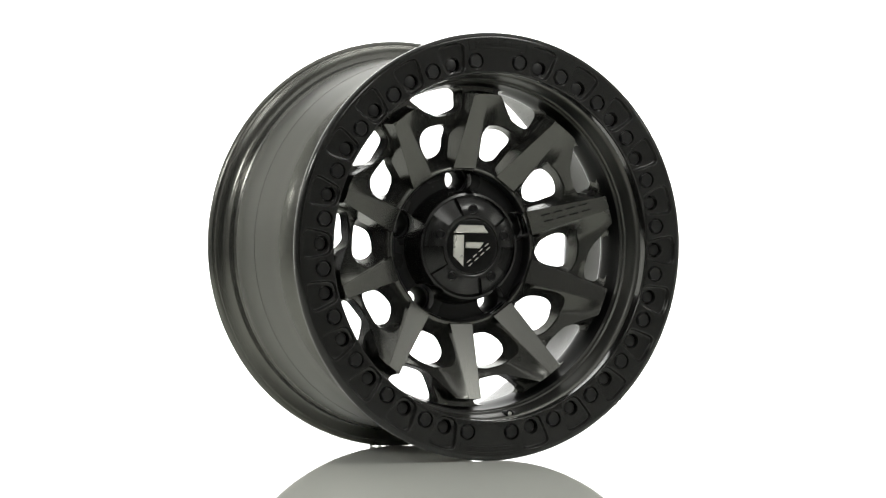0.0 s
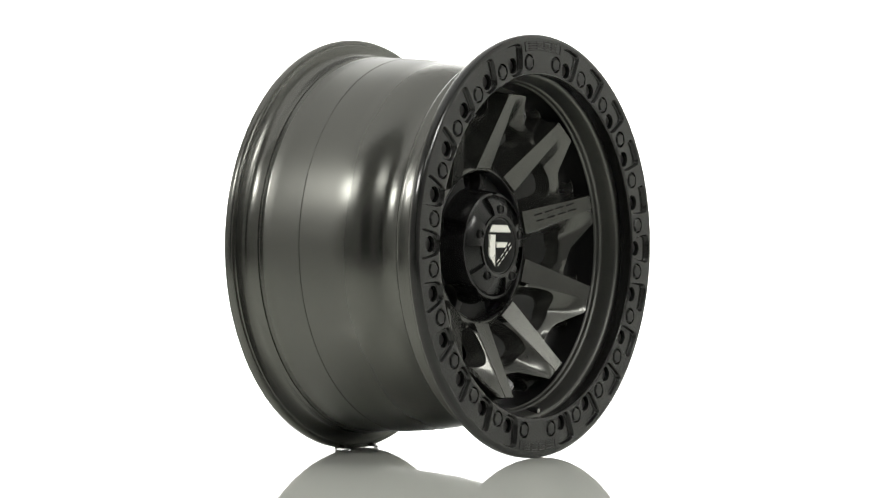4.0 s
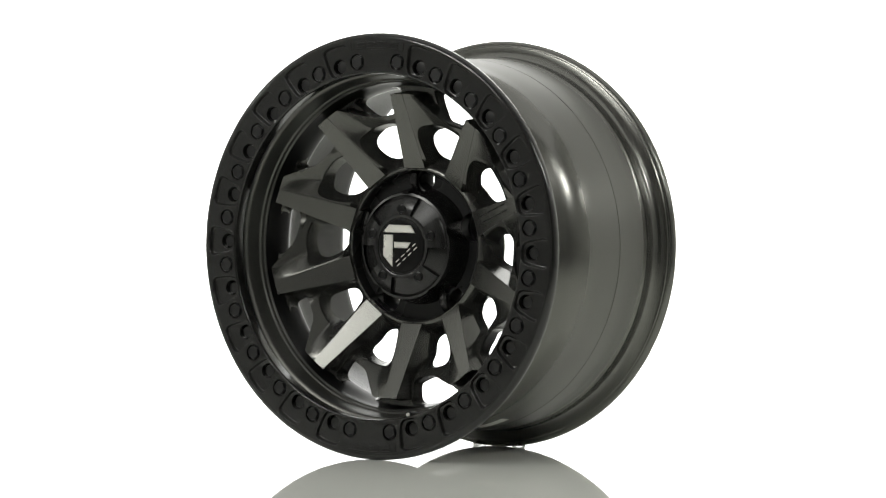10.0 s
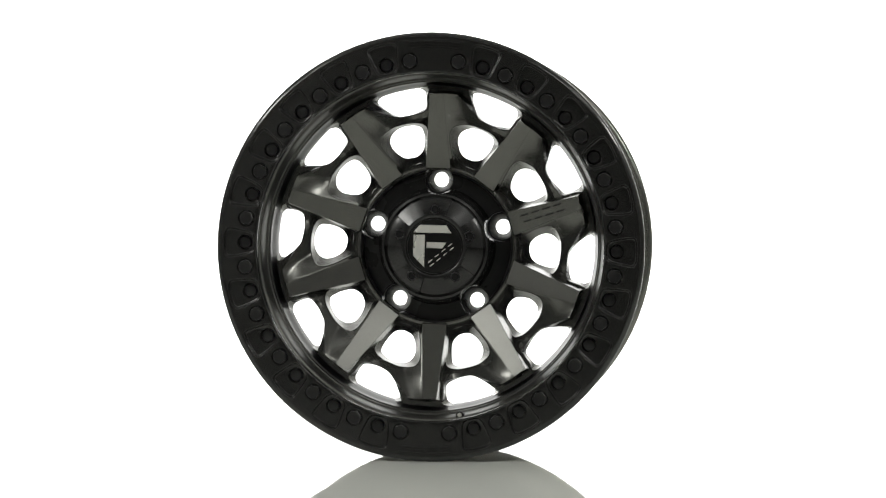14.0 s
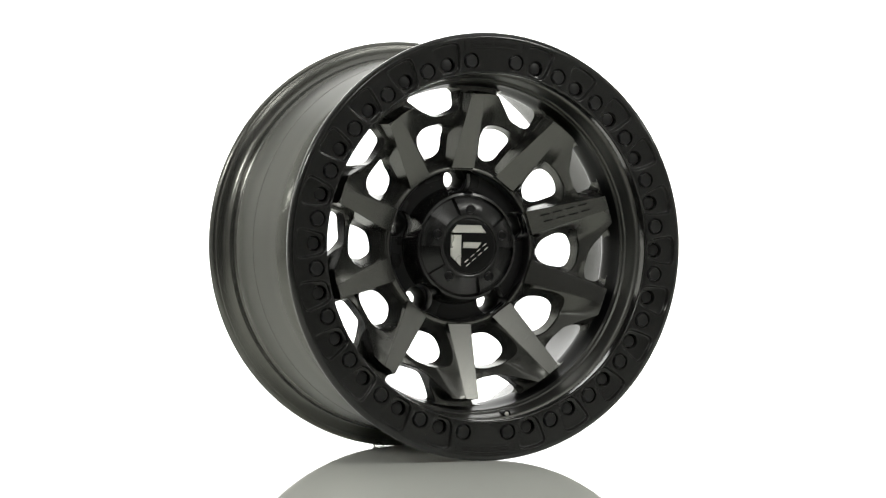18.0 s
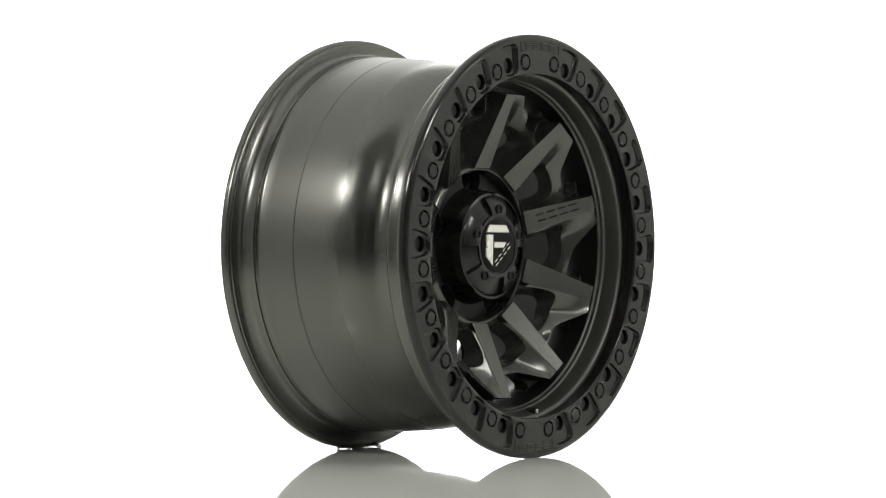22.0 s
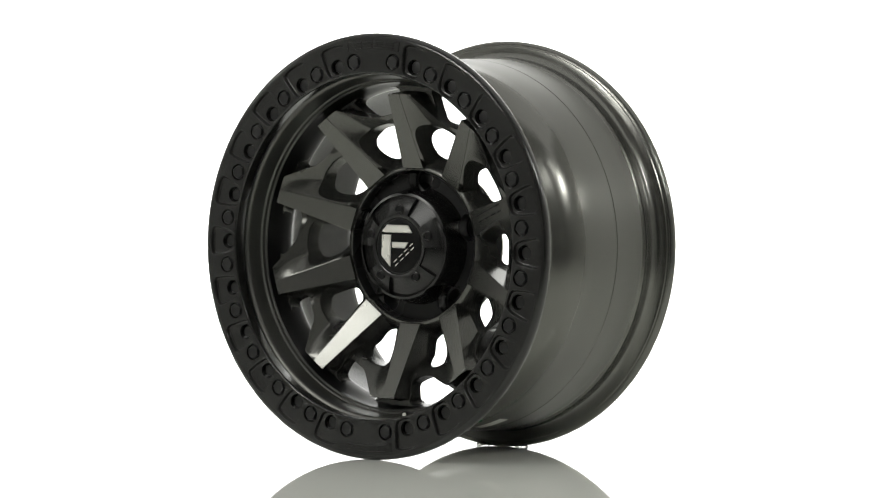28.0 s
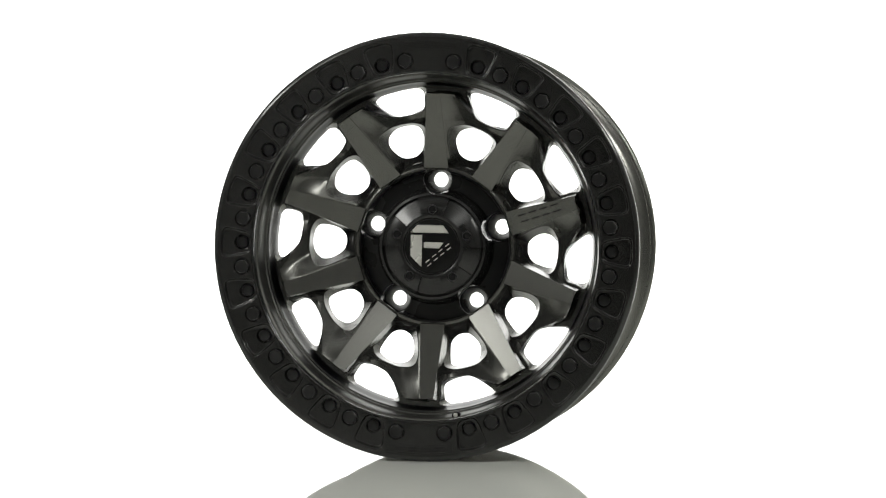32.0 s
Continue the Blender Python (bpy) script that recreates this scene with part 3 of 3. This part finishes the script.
        # a near-black disc gives the shade of a drilled dimple by colour
        bs = bmesh.new()
        dx, dz = flat(0.0725, g + 2)
        d0 = loop_verts(bs, circle(dx, dz, 0.0022, 14), 0.0168)
        d1 = loop_verts(bs, circle(dx, dz, 0.0022, 14), 0.0176)
        bridge(bs, d0, d1)
        bs.faces.new(d0)
        part("dimple_shade", bs, INK_AND_SHADE, root, "", 35, SEAT)
    fill(bm, holes)
    part("mounting_pad", bm, MACHINED, root, "bare machined aluminium mounting pad", 35, SEAT)
    # bore
    bm = bmesh.new()
    revolve(bm, [(0.009, 0.0566), (0.052, 0.0563), (0.054, 0.0535)], [i * 6 for i in range(60)])
    part("centre_bore", bm, BLACK_AND_SHADE, root, "", 35, SEAT)


def spoke_mesh():
    """One spoke: a flat tapering facet, steep on its anticlockwise side, barely proud of the web on the other."""
    bm = bmesh.new()
    V = lambda r, x, a: bm.verts.new((x, -a, r))
    RL, RR = V(0.0876, -0.0139, 0.0570), V(0.0876, 0.0139, 0.0570)
    mL, mR = V(0.130, -0.0108, 0.0774), V(0.130, 0.0105, 0.0774)
    TL, TR = V(0.1702, -0.0080, 0.0967), V(0.1702, 0.0074, 0.0967)
    FL, FR = V(0.1728, -0.0092, 0.0740), V(0.1728, 0.0085, 0.0740)
    bL0, bL1, bL2 = V(0.0870, -0.0166, 0.0420), V(0.130, -0.0141, 0.0450), V(0.1726, -0.0106, 0.0640)
    bR0, bR1, bR2 = V(0.0870, 0.0151, 0.0480), V(0.130, 0.0118, 0.0680), V(0.1700, 0.0086, 0.0850)
    rootL, rootR = V(0.0864, -0.0153, 0.0440), V(0.0864, 0.0149, 0.0440)
    f = bm.faces.new
    f((RL, RR, mR, mL))
    f((mL, mR, TR, TL))
    f((TL, TR, FR, FL))
    f((RL, mL, bL1, bL0))
    f((mL, TL, bL2, bL1))
    f((TL, FL, bL2))
    f((RL, bL0, rootL))
    f((RL, rootL, rootR, RR))
    f((RR, rootR, bR0))
    f((RR, bR0, bR1, mR))
    f((mR, bR1, bR2, TR))
    f((TR, bR2, FR))
    bmesh.ops.recalc_face_normals(bm, faces=bm.faces)
    es = [e for e in bm.edges if len(e.link_faces) == 2 and e.calc_face_angle(0) > radians(14)]
    bmesh.ops.bevel(bm, geom=es, offset=0.0014, offset_type="OFFSET", segments=3, profile=0.5, affect="EDGES", clamp_overlap=True)
    return bm


def spokes(root):
    first = part("spoke", spoke_mesh(), ANTHRACITE, root, "", 80)
    flatten(first)
    for k in range(10):
        ob = first if k == 0 else first.copy()
        if k:
            scene.collection.objects.link(ob)
        ob.matrix_basis = SEAT @ Matrix.Rotation(radians(36 * k), 4, "Y")
    # boxed-out backs of the spokes, where they meet the barrel
    back = None
    for k in range(10):
        m = SEAT @ Matrix.Rotation(radians(36 * k + 3.0), 4, "Y")
        if back is None:
            bm = bmesh.new()
            pts = [(-0.0125, 0.1500), (-0.0105, 0.1470), (0.0105, 0.1470), (0.0125, 0.1500), (0.0135, 0.1795), (-0.0135, 0.1795)]
            f = loop_verts(bm, pts, lambda x, z: 0.070)
            g = loop_verts(bm, [(x * 0.9, z) for x, z in pts], lambda x, z: 0.048 + (z - 0.147) * 0.2)
            bridge(bm, f, g)
            bm.faces.new(g)
            bmesh.ops.bevel(bm, geom=[e for e in bm.edges if len(e.link_faces) == 2], offset=0.0015, segments=2, profile=0.5, affect="EDGES")
            back = part("spoke_back", bm, BLACK_AND_SHADE, root, "black boxed back of a spoke", 35, m)
        else:
            o = back.copy()
            scene.collection.objects.link(o)
            o.matrix_basis = m
    # sunk wordmark on one spoke, as plain bars
    slope = math.atan2(0.0962 - 0.0587, 0.1692 - 0.0912)
    for i in range(4):
        u = 0.1065 + 0.0132 * i
        bm = bmesh.new()
        for dz in (0.0034, -0.0040):
            pts = [(x - 0.0012 + dz, z + 0.25 * dz) for x, z in ((-0.0008, -0.0052), (0.0008, -0.0052), (0.0008, 0.0052), (-0.0008, 0.0052))]
            lo = [bm.verts.new((x, 0.0004, z)) for x, z in pts]
            hi = [bm.verts.new((x, -0.00025, z)) for x, z in pts]
            bridge(bm, lo, hi)
            bm.faces.new(hi)
        a = 0.0589 + (u - 0.0912) * math.tan(slope)
        m = SEAT @ Matrix.Rotation(radians(72), 4, "Y") @ Matrix.Translation((0, -a, u)) @ Matrix.Rotation(slope, 4, "X")
        part("wordmark_bar", bm, INK_AND_SHADE, root, "dark sunk bar of a wordmark", 0, m)


def hex_bolt(bm, r, h, base=0.0):
    """A low bolt head: a round flange with a domed hexagon."""
    rows = [(r, base), (r, base + 0.0008), (r * 0.93, base + 0.0014)]
    prev = None
    for rr, a in rows:
        cur = [bm.verts.new((rr * math.sin(2 * math.pi * i / 24), -a, rr * math.cos(2 * math.pi * i / 24))) for i in range(24)]
        if prev:
            bridge(bm, prev, cur)
        prev = cur
    hexa = [(0.86, base + 0.0014), (0.84, base + h - 0.0005), (0.76, base + h)]
    for q, a in hexa:
        cur = []
        for i in range(24):
            t = 2 * math.pi * i / 24
            k = math.cos(math.pi / 6) / math.cos((t % (math.pi / 3)) - math.pi / 6)
            cur.append(bm.verts.new((r * q * k * 1.12 * math.sin(t), -a, r * q * k * 1.12 * math.cos(t))))
        bridge(bm, prev, cur)
        prev = cur
    bm.faces.new(prev)


FACE_A = 0.1352


def pocket_outline():
    """Upper edge of a pocket: a rounded trapezoid, wide towards the rim."""
    half = [(0.0, 0.2296), (0.0062, 0.2294), (0.0115, 0.2287), (0.0152, 0.2270), (0.0170, 0.2240), (0.0169, 0.2204), (0.0157, 0.2130), (0.0139, 0.2040), (0.0124, 0.1990), (0.0098, 0.1955), (0.0060, 0.1938), (0.0, 0.1934)]
    return smooth_loop(half + [(-u, v) for u, v in half[-2:0:-1]], 56)


def bead_ring(root):
    bm = bmesh.new()
    # body: outside edge, back, inside edge
    prof = [(FACE_A, 0.2312), (0.1350, 0.2326), (0.1340, 0.2349), (0.1325, 0.2362), (0.1305, 0.2368), (0.1282, 0.2368), (0.1266, 0.2366), (0.1259, 0.2362), (0.1259, 0.2100), (0.1186, 0.2095), (0.1186, 0.1945),
            (0.1210, 0.1922), (0.1325, 0.1918), (0.1345, 0.1924), (FACE_A, 0.1938)]
    angs = [i * 1.5 for i in range(240)]
    rings = revolve(bm, prof, angs)
    loops = [[row[0] for row in rings], [row[-1] for row in rings]]
    loop = pocket_outline()
    for k in range(24):
        turn = 15 * k
        hole = circle(0, 0.206, 0.0097, 24)
        c0 = loop_verts(bm, hole, FACE_A, turn + 7.5)
        c1 = loop_verts(bm, circle(0, 0.206, 0.0092, 24), FACE_A - 0.0004, turn + 7.5)
        c2 = loop_verts(bm, circle(0, 0.206, 0.0089, 24), FACE_A - 0.0035, turn + 7.5)
        bridge(bm, c0, c1)
        bridge(bm, c1, c2)
        bm.faces.new(c2)
        loops.append(c0)
        if k % 12:
            rows = [loop_verts(bm, offset_loop(loop, d), FACE_A - h, turn)
                    for d, h in ((0.0, 0.0), (-0.0004, 0.0002), (-0.0008, 0.0007), (-0.0011, 0.0014), (-0.0020, 0.0036), (-0.0024, 0.0042), (-0.0031, 0.0045))]
            for A, B in zip(rows, rows[1:]):
                bridge(bm, A, B)
            # a round well for the socket bolt in the pocket's floor
            well = [loop_verts(bm, circle(0, 0.2058, r, 28), FACE_A - h, turn) for r, h in ((0.0089, 0.0045), (0.0085, 0.0047), (0.0082, 0.0054), (0.0081, 0.0135))]
            for A, B in zip(well, well[1:]):
                bridge(bm, A, B)
            bm.faces.new(well[-1])
            fill(bm, [rows[-1], well[0]])
            loops.append(rows[0])
    fill(bm, loops)
    ring = part("bead_ring", bm, RING_BLACK, root, "matte black outer ring with sunk pockets", 180, SEAT)
    flatten(ring, 50)
    # recess rings and bolts between the pockets
    bolt = None
    for k in range(24):
        m = Matrix.Rotation(radians(15 * k + 7.5), 4, "Y") @ Matrix.Translation((0, -(FACE_A - 0.0034), 0.206))
        if bolt is None:
            bm = bmesh.new()
            hex_bolt(bm, 0.0080, 0.0040)
            bolt = part("bolt", bm, BOLT_BLACK, ring, "", 35, m)
        else:
            o = bolt.copy()
            scene.collection.objects.link(o)
            o.matrix_basis = m
    sock = None
    for k in range(24):
        if k % 12 == 0:
            continue
        m = Matrix.Rotation(radians(15 * k), 4, "Y") @ Matrix.Translation((0, -(FACE_A - 0.0134), 0.2058))
        if sock is None:
            bm = bmesh.new()
            rows = [(0.0066, 0.0), (0.0066, 0.0040), (0.0060, 0.0048), (0.0046, 0.0050)]
            prev = None
            for r, a in rows:
                cur = [bm.verts.new((r * math.sin(2 * math.pi * i / 18), -a, r * math.cos(2 * math.pi * i / 18))) for i in range(18)]
                if prev:
                    bridge(bm, prev, cur)
                prev = cur
            bm.faces.new(prev)
            sock = part("socket_bolt", bm, BOLT_BLACK, ring, "", 35, m)
        else:
            o = sock.copy()
            scene.collection.objects.link(o)
            o.matrix_basis = m
    # raised wordmark panels at the top and bottom, as plain bars
    for base in (0, 180):
        bm = bmesh.new()
        for r0, r1, g0, g1 in ((0.2183, 0.2190, -9.2, 9.2), (0.2284, 0.2291, -9.2, 9.2), (0.2190, 0.2284, -9.2, -8.95), (0.2190, 0.2284, 8.95, 9.2)):
            pts = [flat(r0, base + g0 + (g1 - g0) * i / 8) for i in range(9)] + [flat(r1, base + g1 - (g1 - g0) * i / 8) for i in range(9)]
            plate(bm, pts, FACE_A - 0.0005, FACE_A + 0.0006, 0.0002)
        part("wordmark_frame", bm, RING_BLACK, ring, "thin raised frame round a wordmark", 0)
        for i in range(4):
            bm = bmesh.new()
            g0 = base + (-7.2 + 3.75 * i)
            for r0, r1 in ((0.2203, 0.2215), (0.2232, 0.2244), (0.2261, 0.2273)):
                pts = [flat(r0, g0), flat(r0, g0 + 3.0), flat(r1, g0 + 3.1), flat(r1, g0 + 0.1)]
                plate(bm, pts, FACE_A - 0.0005, FACE_A + 0.0013, 0.0004)
            part("wordmark_bar", bm, RING_BLACK, ring, "raised black bars of a wordmark", 0)
    return ring


def hub_cap(root):
    bm = bmesh.new()
    prof = [(0.053, 0.0568), (0.0690, 0.0585), (0.0715, 0.0581), (0.0738, 0.0566), (0.0757, 0.0543), (0.0776, 0.0510), (0.0790, 0.0478), (0.0802, 0.0445), (0.0810, 0.0412), (0.0813, 0.0385), (0.0813, 0.0366), (0.0813, 0.0360), (0.0813, 0.0335),
            (0.0806, 0.0322), (0.0796, 0.0316), (0.0796, 0.0)]
    angs = []
    for k in range(5):
        c = 36 + 72 * k
        angs += [c + d for d in (-36, -32, -28, -24, -20, -17.3, -16.7, -12, -8, -4, 0, 4, 8, 12, 16.7, 17.3, 20, 24, 28, 32)]

    def notch(g, a, r):
        d = abs((g - 36) % 72)
        d = min(d, 72 - d)
        if d < 17 and 0.0363 < r < 0.0588:
            if a < 0.070:
                return a, r - 0.0012
            return min(a, 0.0788 - 0.45 * (r - 0.0366)), r - 0.0006
        return a, r

    angs = sorted(angs)
    rings = revolve(bm, prof[:-1], angs, shift=notch)
    bm.faces.new([row[-1] for row in rings])
    # inside of the cap, seen through the bore
    revolve(bm, [(0.053, 0.0568), (0.053, 0.0567), (0.0540, 0.0566), (0.0555, 0.0500), (0.0600, 0.0490), (0.062, 0.0470)], angs)
    back = [bm.verts.new(P(0.0470, g, 0.062)) for g in angs]
    bm.faces.new(back)
    cap = part("hub_cap", bm, CAP_BLACK, root, "satin black plastic hub cap with five notches", 30, SEAT)
    for k in range(5):
        bm = bmesh.new()
        rows = []
        for r, a in ((0.0062, 0.0622), (0.0058, 0.0560), (0.0050, 0.0553), (0.0032, 0.0553), (0.0030, 0.0575)):
            rows.append(loop_verts(bm, circle(0, 0, r, 16), a))
        for A, B in zip(rows, rows[1:]):
            bridge(bm, A, B)
        bm.faces.new(rows[-1])
        part("screw_boss", bm, CAP_BLACK, cap, "", 35, Matrix.Rotation(radians(72 * k), 4, "Y") @ Matrix.Translation((0, 0, 0.0405)))
        bm = bmesh.new()
        bevelled_box(bm, 0.014, 0.008, 0.005, 0.0008)
        part("clip", bm, CAP_BLACK, cap, "", 35, Matrix.Rotation(radians(72 * k + 36), 4, "Y") @ Matrix.Translation((0, -0.0585, 0.0452)))
    first = None
    for k in range(5):
        m = Matrix.Rotation(radians(72 * k), 4, "Y") @ Matrix.Translation((0, -0.0808, 0.0413))
        if first is None:
            bm = bmesh.new()
            rows = [(0.0056, 0.0), (0.0054, 0.0017), (0.0046, 0.0020), (0.0042, 0.0004), (0.0032, 0.0004)]
            prev = None
            for r, a in rows:
                cur = [bm.verts.new((r * math.sin(2 * math.pi * i / 18), -a, r * math.cos(2 * math.pi * i / 18))) for i in range(18)]
                if prev:
                    bridge(bm, prev, cur)
                prev = cur
            bm.faces.new(prev)
            first = part("cap_screw", bm, HUB_BLACK, cap, "", 35, m)
        else:
            o = first.copy()
            scene.collection.objects.link(o)
            o.matrix_basis = m
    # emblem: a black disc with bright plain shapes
    bm = bmesh.new()
    revolve(bm, [(0.0797, 0.0305), (0.0806, 0.0302), (0.0810, 0.0290), (0.0812, 0.020), (0.0813, 0.0005)], [i * 6 for i in range(60)])
    disc = part("emblem_disc", bm, BLACK_AND_SHADE, cap, "round black badge", 35)
    for pts in ([(-0.0164, 0.0238), (0.0128, 0.0238), (0.0190, 0.0150), (-0.0236, 0.0150)][::-1],
                [(-0.0236, 0.0126), (-0.0106, 0.0126), (-0.0106, -0.0232), (-0.0236, -0.0110)][::-1],
                [(-0.0086, 0.0046), (0.0134, 0.0046), (0.0090, -0.0022), (-0.0086, -0.0022)][::-1]):
        bm = bmesh.new()
        plate(bm, pts, 0.0806, 0.0824, 0.0009)
        part("emblem_shape", bm, CHROME, disc, "bright chrome emblem shape", 0)
    for i in range(4):
        bm = bmesh.new()
        for dv in (-0.0022, 0.0022):
            pts = [(u + 0.25 * dv, dv + v) for u, v in ((-0.0028, -0.0005), (0.0028, -0.0005), (0.0028, 0.0005), (-0.0028, 0.0005))]
            plate(bm, pts, -0.0004, 0.0005, 0.0001)
        m = Matrix.Translation((-0.0030 + 0.0072 * i, -0.0812, -0.0185 + 0.0061 * i)) @ Matrix.Rotation(radians(-40), 4, "Y")
        part("emblem_bar", bm, CHROME, disc, "bright bar of a wordmark", 0, m)
    # paper label inside the cap
    bm = bmesh.new()
    plate(bm, [(-0.0095, -0.0195), (0.0095, -0.0195), (0.0095, 0.0195), (-0.0095, 0.0195)], -0.0003, 0.0002, 0.0)
    m = Matrix.Translation((-0.0125, -0.0612, 0.0075)) @ Matrix.Rotation(radians(10), 4, "Y")
    lab = part("paper_label", bm, PAPER, cap, "small printed white paper label", 0, m)
    for i, (u, w, ln) in enumerate(((0.0058, 0.0022, 0.033), (0.0020, 0.0011, 0.030), (-0.0006, 0.0011, 0.031), (-0.0034, 0.0011, 0.026), (-0.0062, 0.0011, 0.012))):
        bm = bmesh.new()
        plate(bm, [(-u - w / 2, -ln / 2), (-u + w / 2, -ln / 2), (-u + w / 2, ln / 2), (-u - w / 2, ln / 2)], -0.0006, -0.0004, 0.0)
        part("print_bar", bm, INK_AND_SHADE, lab, "", 0)
    bm = bmesh.new()
    revolve(bm, [(0.0535 + 0.0006 * math.cos(radians(t)), 0.0524 + 0.0006 * math.sin(radians(t))) for t in range(0, 360, 60)], [i * 5 for i in range(72)], closed=True)
    part("retaining_ring", bm, CHROME, root, "thin bright wire ring in the bore", 60, SEAT)


def small_parts(root):
    # valve grommet added in its hole in the lip, low on the wheel
    # its bright disc stands in for the white table seen through the hole
    m = SEAT @ Matrix.Rotation(radians(169.0), 4, "Y") @ Matrix.Translation((0, -0.1125, 0.1898))
    for name, mat, label, dx, dz, rows in (("valve_grommet", RUBBER, "black rubber valve grommet in the lip", 0.0, 0.0, ((0.0040, -0.0140), (0.0047, -0.0030), (0.0047, -0.0006), (0.0043, 0.0), (0.0034, 0.0), (0.0031, -0.0008))),
                                           ("valve_hole_white", MACHINED, "small bright disc for the white table seen through the valve hole", 0.0004, -0.0008, ((0.0024, -0.0010), (0.0024, 0.0001), (0.0021, 0.0004)))):
        bm = bmesh.new()
        loops = [loop_verts(bm, circle(dx, dz, r, 20), a) for r, a in rows]
        for A, B in zip(loops, loops[1:]):
            bridge(bm, A, B)
        bm.faces.new(loops[-1])
        bm.faces.new(loops[0])
        part(name, bm, mat, root, label, 35, m)
    # paper sticker on the barrel
    bm = bmesh.new()
    rows = []
    for i in range(7):
        g = 156.6 + 1.7 * i
        rows.append([bm.verts.new(P(r, g, a)) for a, r in ((-0.0200, 0.21225), (-0.0042, 0.21060))])
    for i in range(6):
        bm.faces.new((rows[i][0], rows[i][1], rows[i + 1][1], rows[i + 1][0]))
    bmesh.ops.solidify(bm, geom=list(bm.faces), thickness=0.0003)
    part("barrel_sticker", bm, PAPER, root, "small white paper sticker on the barrel", 40, SEAT)
    bm = bmesh.new()
    rim = [bm.verts.new((0.0080 * math.sin(2 * math.pi * i / 20), 0.0100 * math.cos(2 * math.pi * i / 20), 0.0004)) for i in range(20)]
    low = [bm.verts.new((v.co.x, v.co.y, -0.0008)) for v in rim]
    bm.faces.new(rim)
    bridge(bm, rim, low)
    m = SEAT @ Matrix.Rotation(radians(160.5), 4, "Y") @ Matrix.Translation((0, -0.0240, 0.2060)) @ Matrix.Rotation(radians(14), 4, "X")
    part("check_mark", bm, GREEN, root, "small round green inspection mark", 35, m)


def wedge(x, y):
    """A small clear wedge that keeps the wheel from rolling."""
    bm = bmesh.new()
    s = 1 if x > 0 else -1
    pts = [(-0.004 * s, 0.0), (0.004 * s, 0.0), (0.004 * s, 0.0030), (0.002 * s, 0.0032), (-0.004 * s, 0.0008)]
    f = [bm.verts.new((u, -0.008, v)) for u, v in pts]
    b = [bm.verts.new((u, 0.008, v)) for u, v in pts]
    bridge(bm, f, b)
    bm.faces.new(f)
    bm.faces.new(b)
    root = new("plastic_wedge")
    tagged(root, "small clear plastic wedge under the wheel's rear flange", "wedge", group="wheel wedges")
    part("wedge_body", bm, ACRYLIC, root, smooth=0, m=Matrix.Translation((x, y, 0.0)))
    return root


studio()
for sb in SOFTBOXES:
    softbox(*sb)
wheel = new("car_wheel")
tagged(wheel, "upright anthracite alloy car wheel with ten spokes, bolted black ring", "wheel")
barrel(wheel)
web(wheel)
hub(wheel)
spokes(wheel)
bead_ring(wheel)
hub_cap(wheel)
small_parts(wheel)
wedges = [wedge(WHEEL_X + 0.027, 0.121), wedge(WHEEL_X - 0.027, 0.121)]


# ---- movement ----
def motions():
    """One spin of the turntable takes 18.3 s, slow while the face is towards the viewer, quick while it is turned away."""
    yaw = [
        (0.0, 25.5), (0.5, 29.2), (1.0, 32.7), (1.5, 36.0), (2.0, 39.4), (2.5, 42.9), (3.0, 46.7), (3.5, 50.9), (4.0, 54.7), (4.2, 57.8),
        (4.3, 61.0), (4.5, 68.4), (4.6, 73.9), (4.7, 85.1), (4.8, 93.4), (4.9, 102.5), (5.0, 115.2), (5.1, 124.8), (5.2, 133.6), (5.3, 148.5),
        (5.4, 158.8), (5.5, 170.7), (5.6, 178.3), (5.7, 188.1), (5.8, 202.6), (5.9, 213.2), (6.0, 225.6), (6.1, 233.8), (6.2, 242.6), (6.3, 256.0),
        (6.4, 265.2), (6.5, 277.5), (6.6, 285.3), (6.7, 291.0), (6.8, 296.9), (6.9, 299.4), (7.0, 302.3), (7.2, 304.6), (7.5, 307.5), (8.0, 311.3),
        (8.5, 315.1), (9.0, 318.8), (9.5, 322.5), (10.0, 326.1), (10.5, 329.7), (11.0, 333.2), (11.5, 336.8), (12.0, 340.3), (12.5, 343.9), (13.0, 347.4),
        (13.5, 351.0), (14.0, 354.6), (14.5, 358.1), (15.0, 361.8), (15.5, 365.4), (16.0, 369.0), (16.5, 372.6), (17.0, 376.2), (17.5, 379.8), (18.0, 383.4),
        (18.5, 387.0), (19.0, 390.6), (19.5, 394.0), (20.0, 397.3), (20.5, 400.7), (21.0, 404.3), (21.5, 408.3), (22.3, 414.7), (22.5, 417.8), (22.6, 421.0),
        (22.7, 424.0), (22.8, 428.4), (22.9, 437.5), (23.0, 445.1), (23.1, 457.7), (23.2, 466.9), (23.3, 475.8), (23.4, 489.2), (23.5, 498.2), (23.6, 513.7),
        (23.7, 522.5), (23.8, 530.7), (23.9, 542.8), (24.0, 552.8), (24.1, 567.7), (24.2, 575.9), (24.3, 584.6), (24.4, 598.3), (24.5, 606.9), (24.6, 620.6),
        (24.7, 629.8), (24.8, 637.5), (24.9, 648.3), (25.0, 652.9), (25.1, 658.3), (25.2, 660.5), (25.3, 662.3), (25.5, 664.6), (26.0, 669.0), (26.5, 672.9),
        (27.0, 676.6), (27.5, 680.3), (28.0, 683.9), (28.5, 687.5), (29.0, 691.1), (29.5, 694.6), (30.0, 698.2), (30.5, 701.7), (31.0, 705.3), (31.5, 708.8),
        (32.0, 712.4),
    ]
    for thing in (wheel, *wedges):
        walk(thing, [(t, pose(0, 0, 0, 0, 0, g)) for t, g in yaw])


motions()
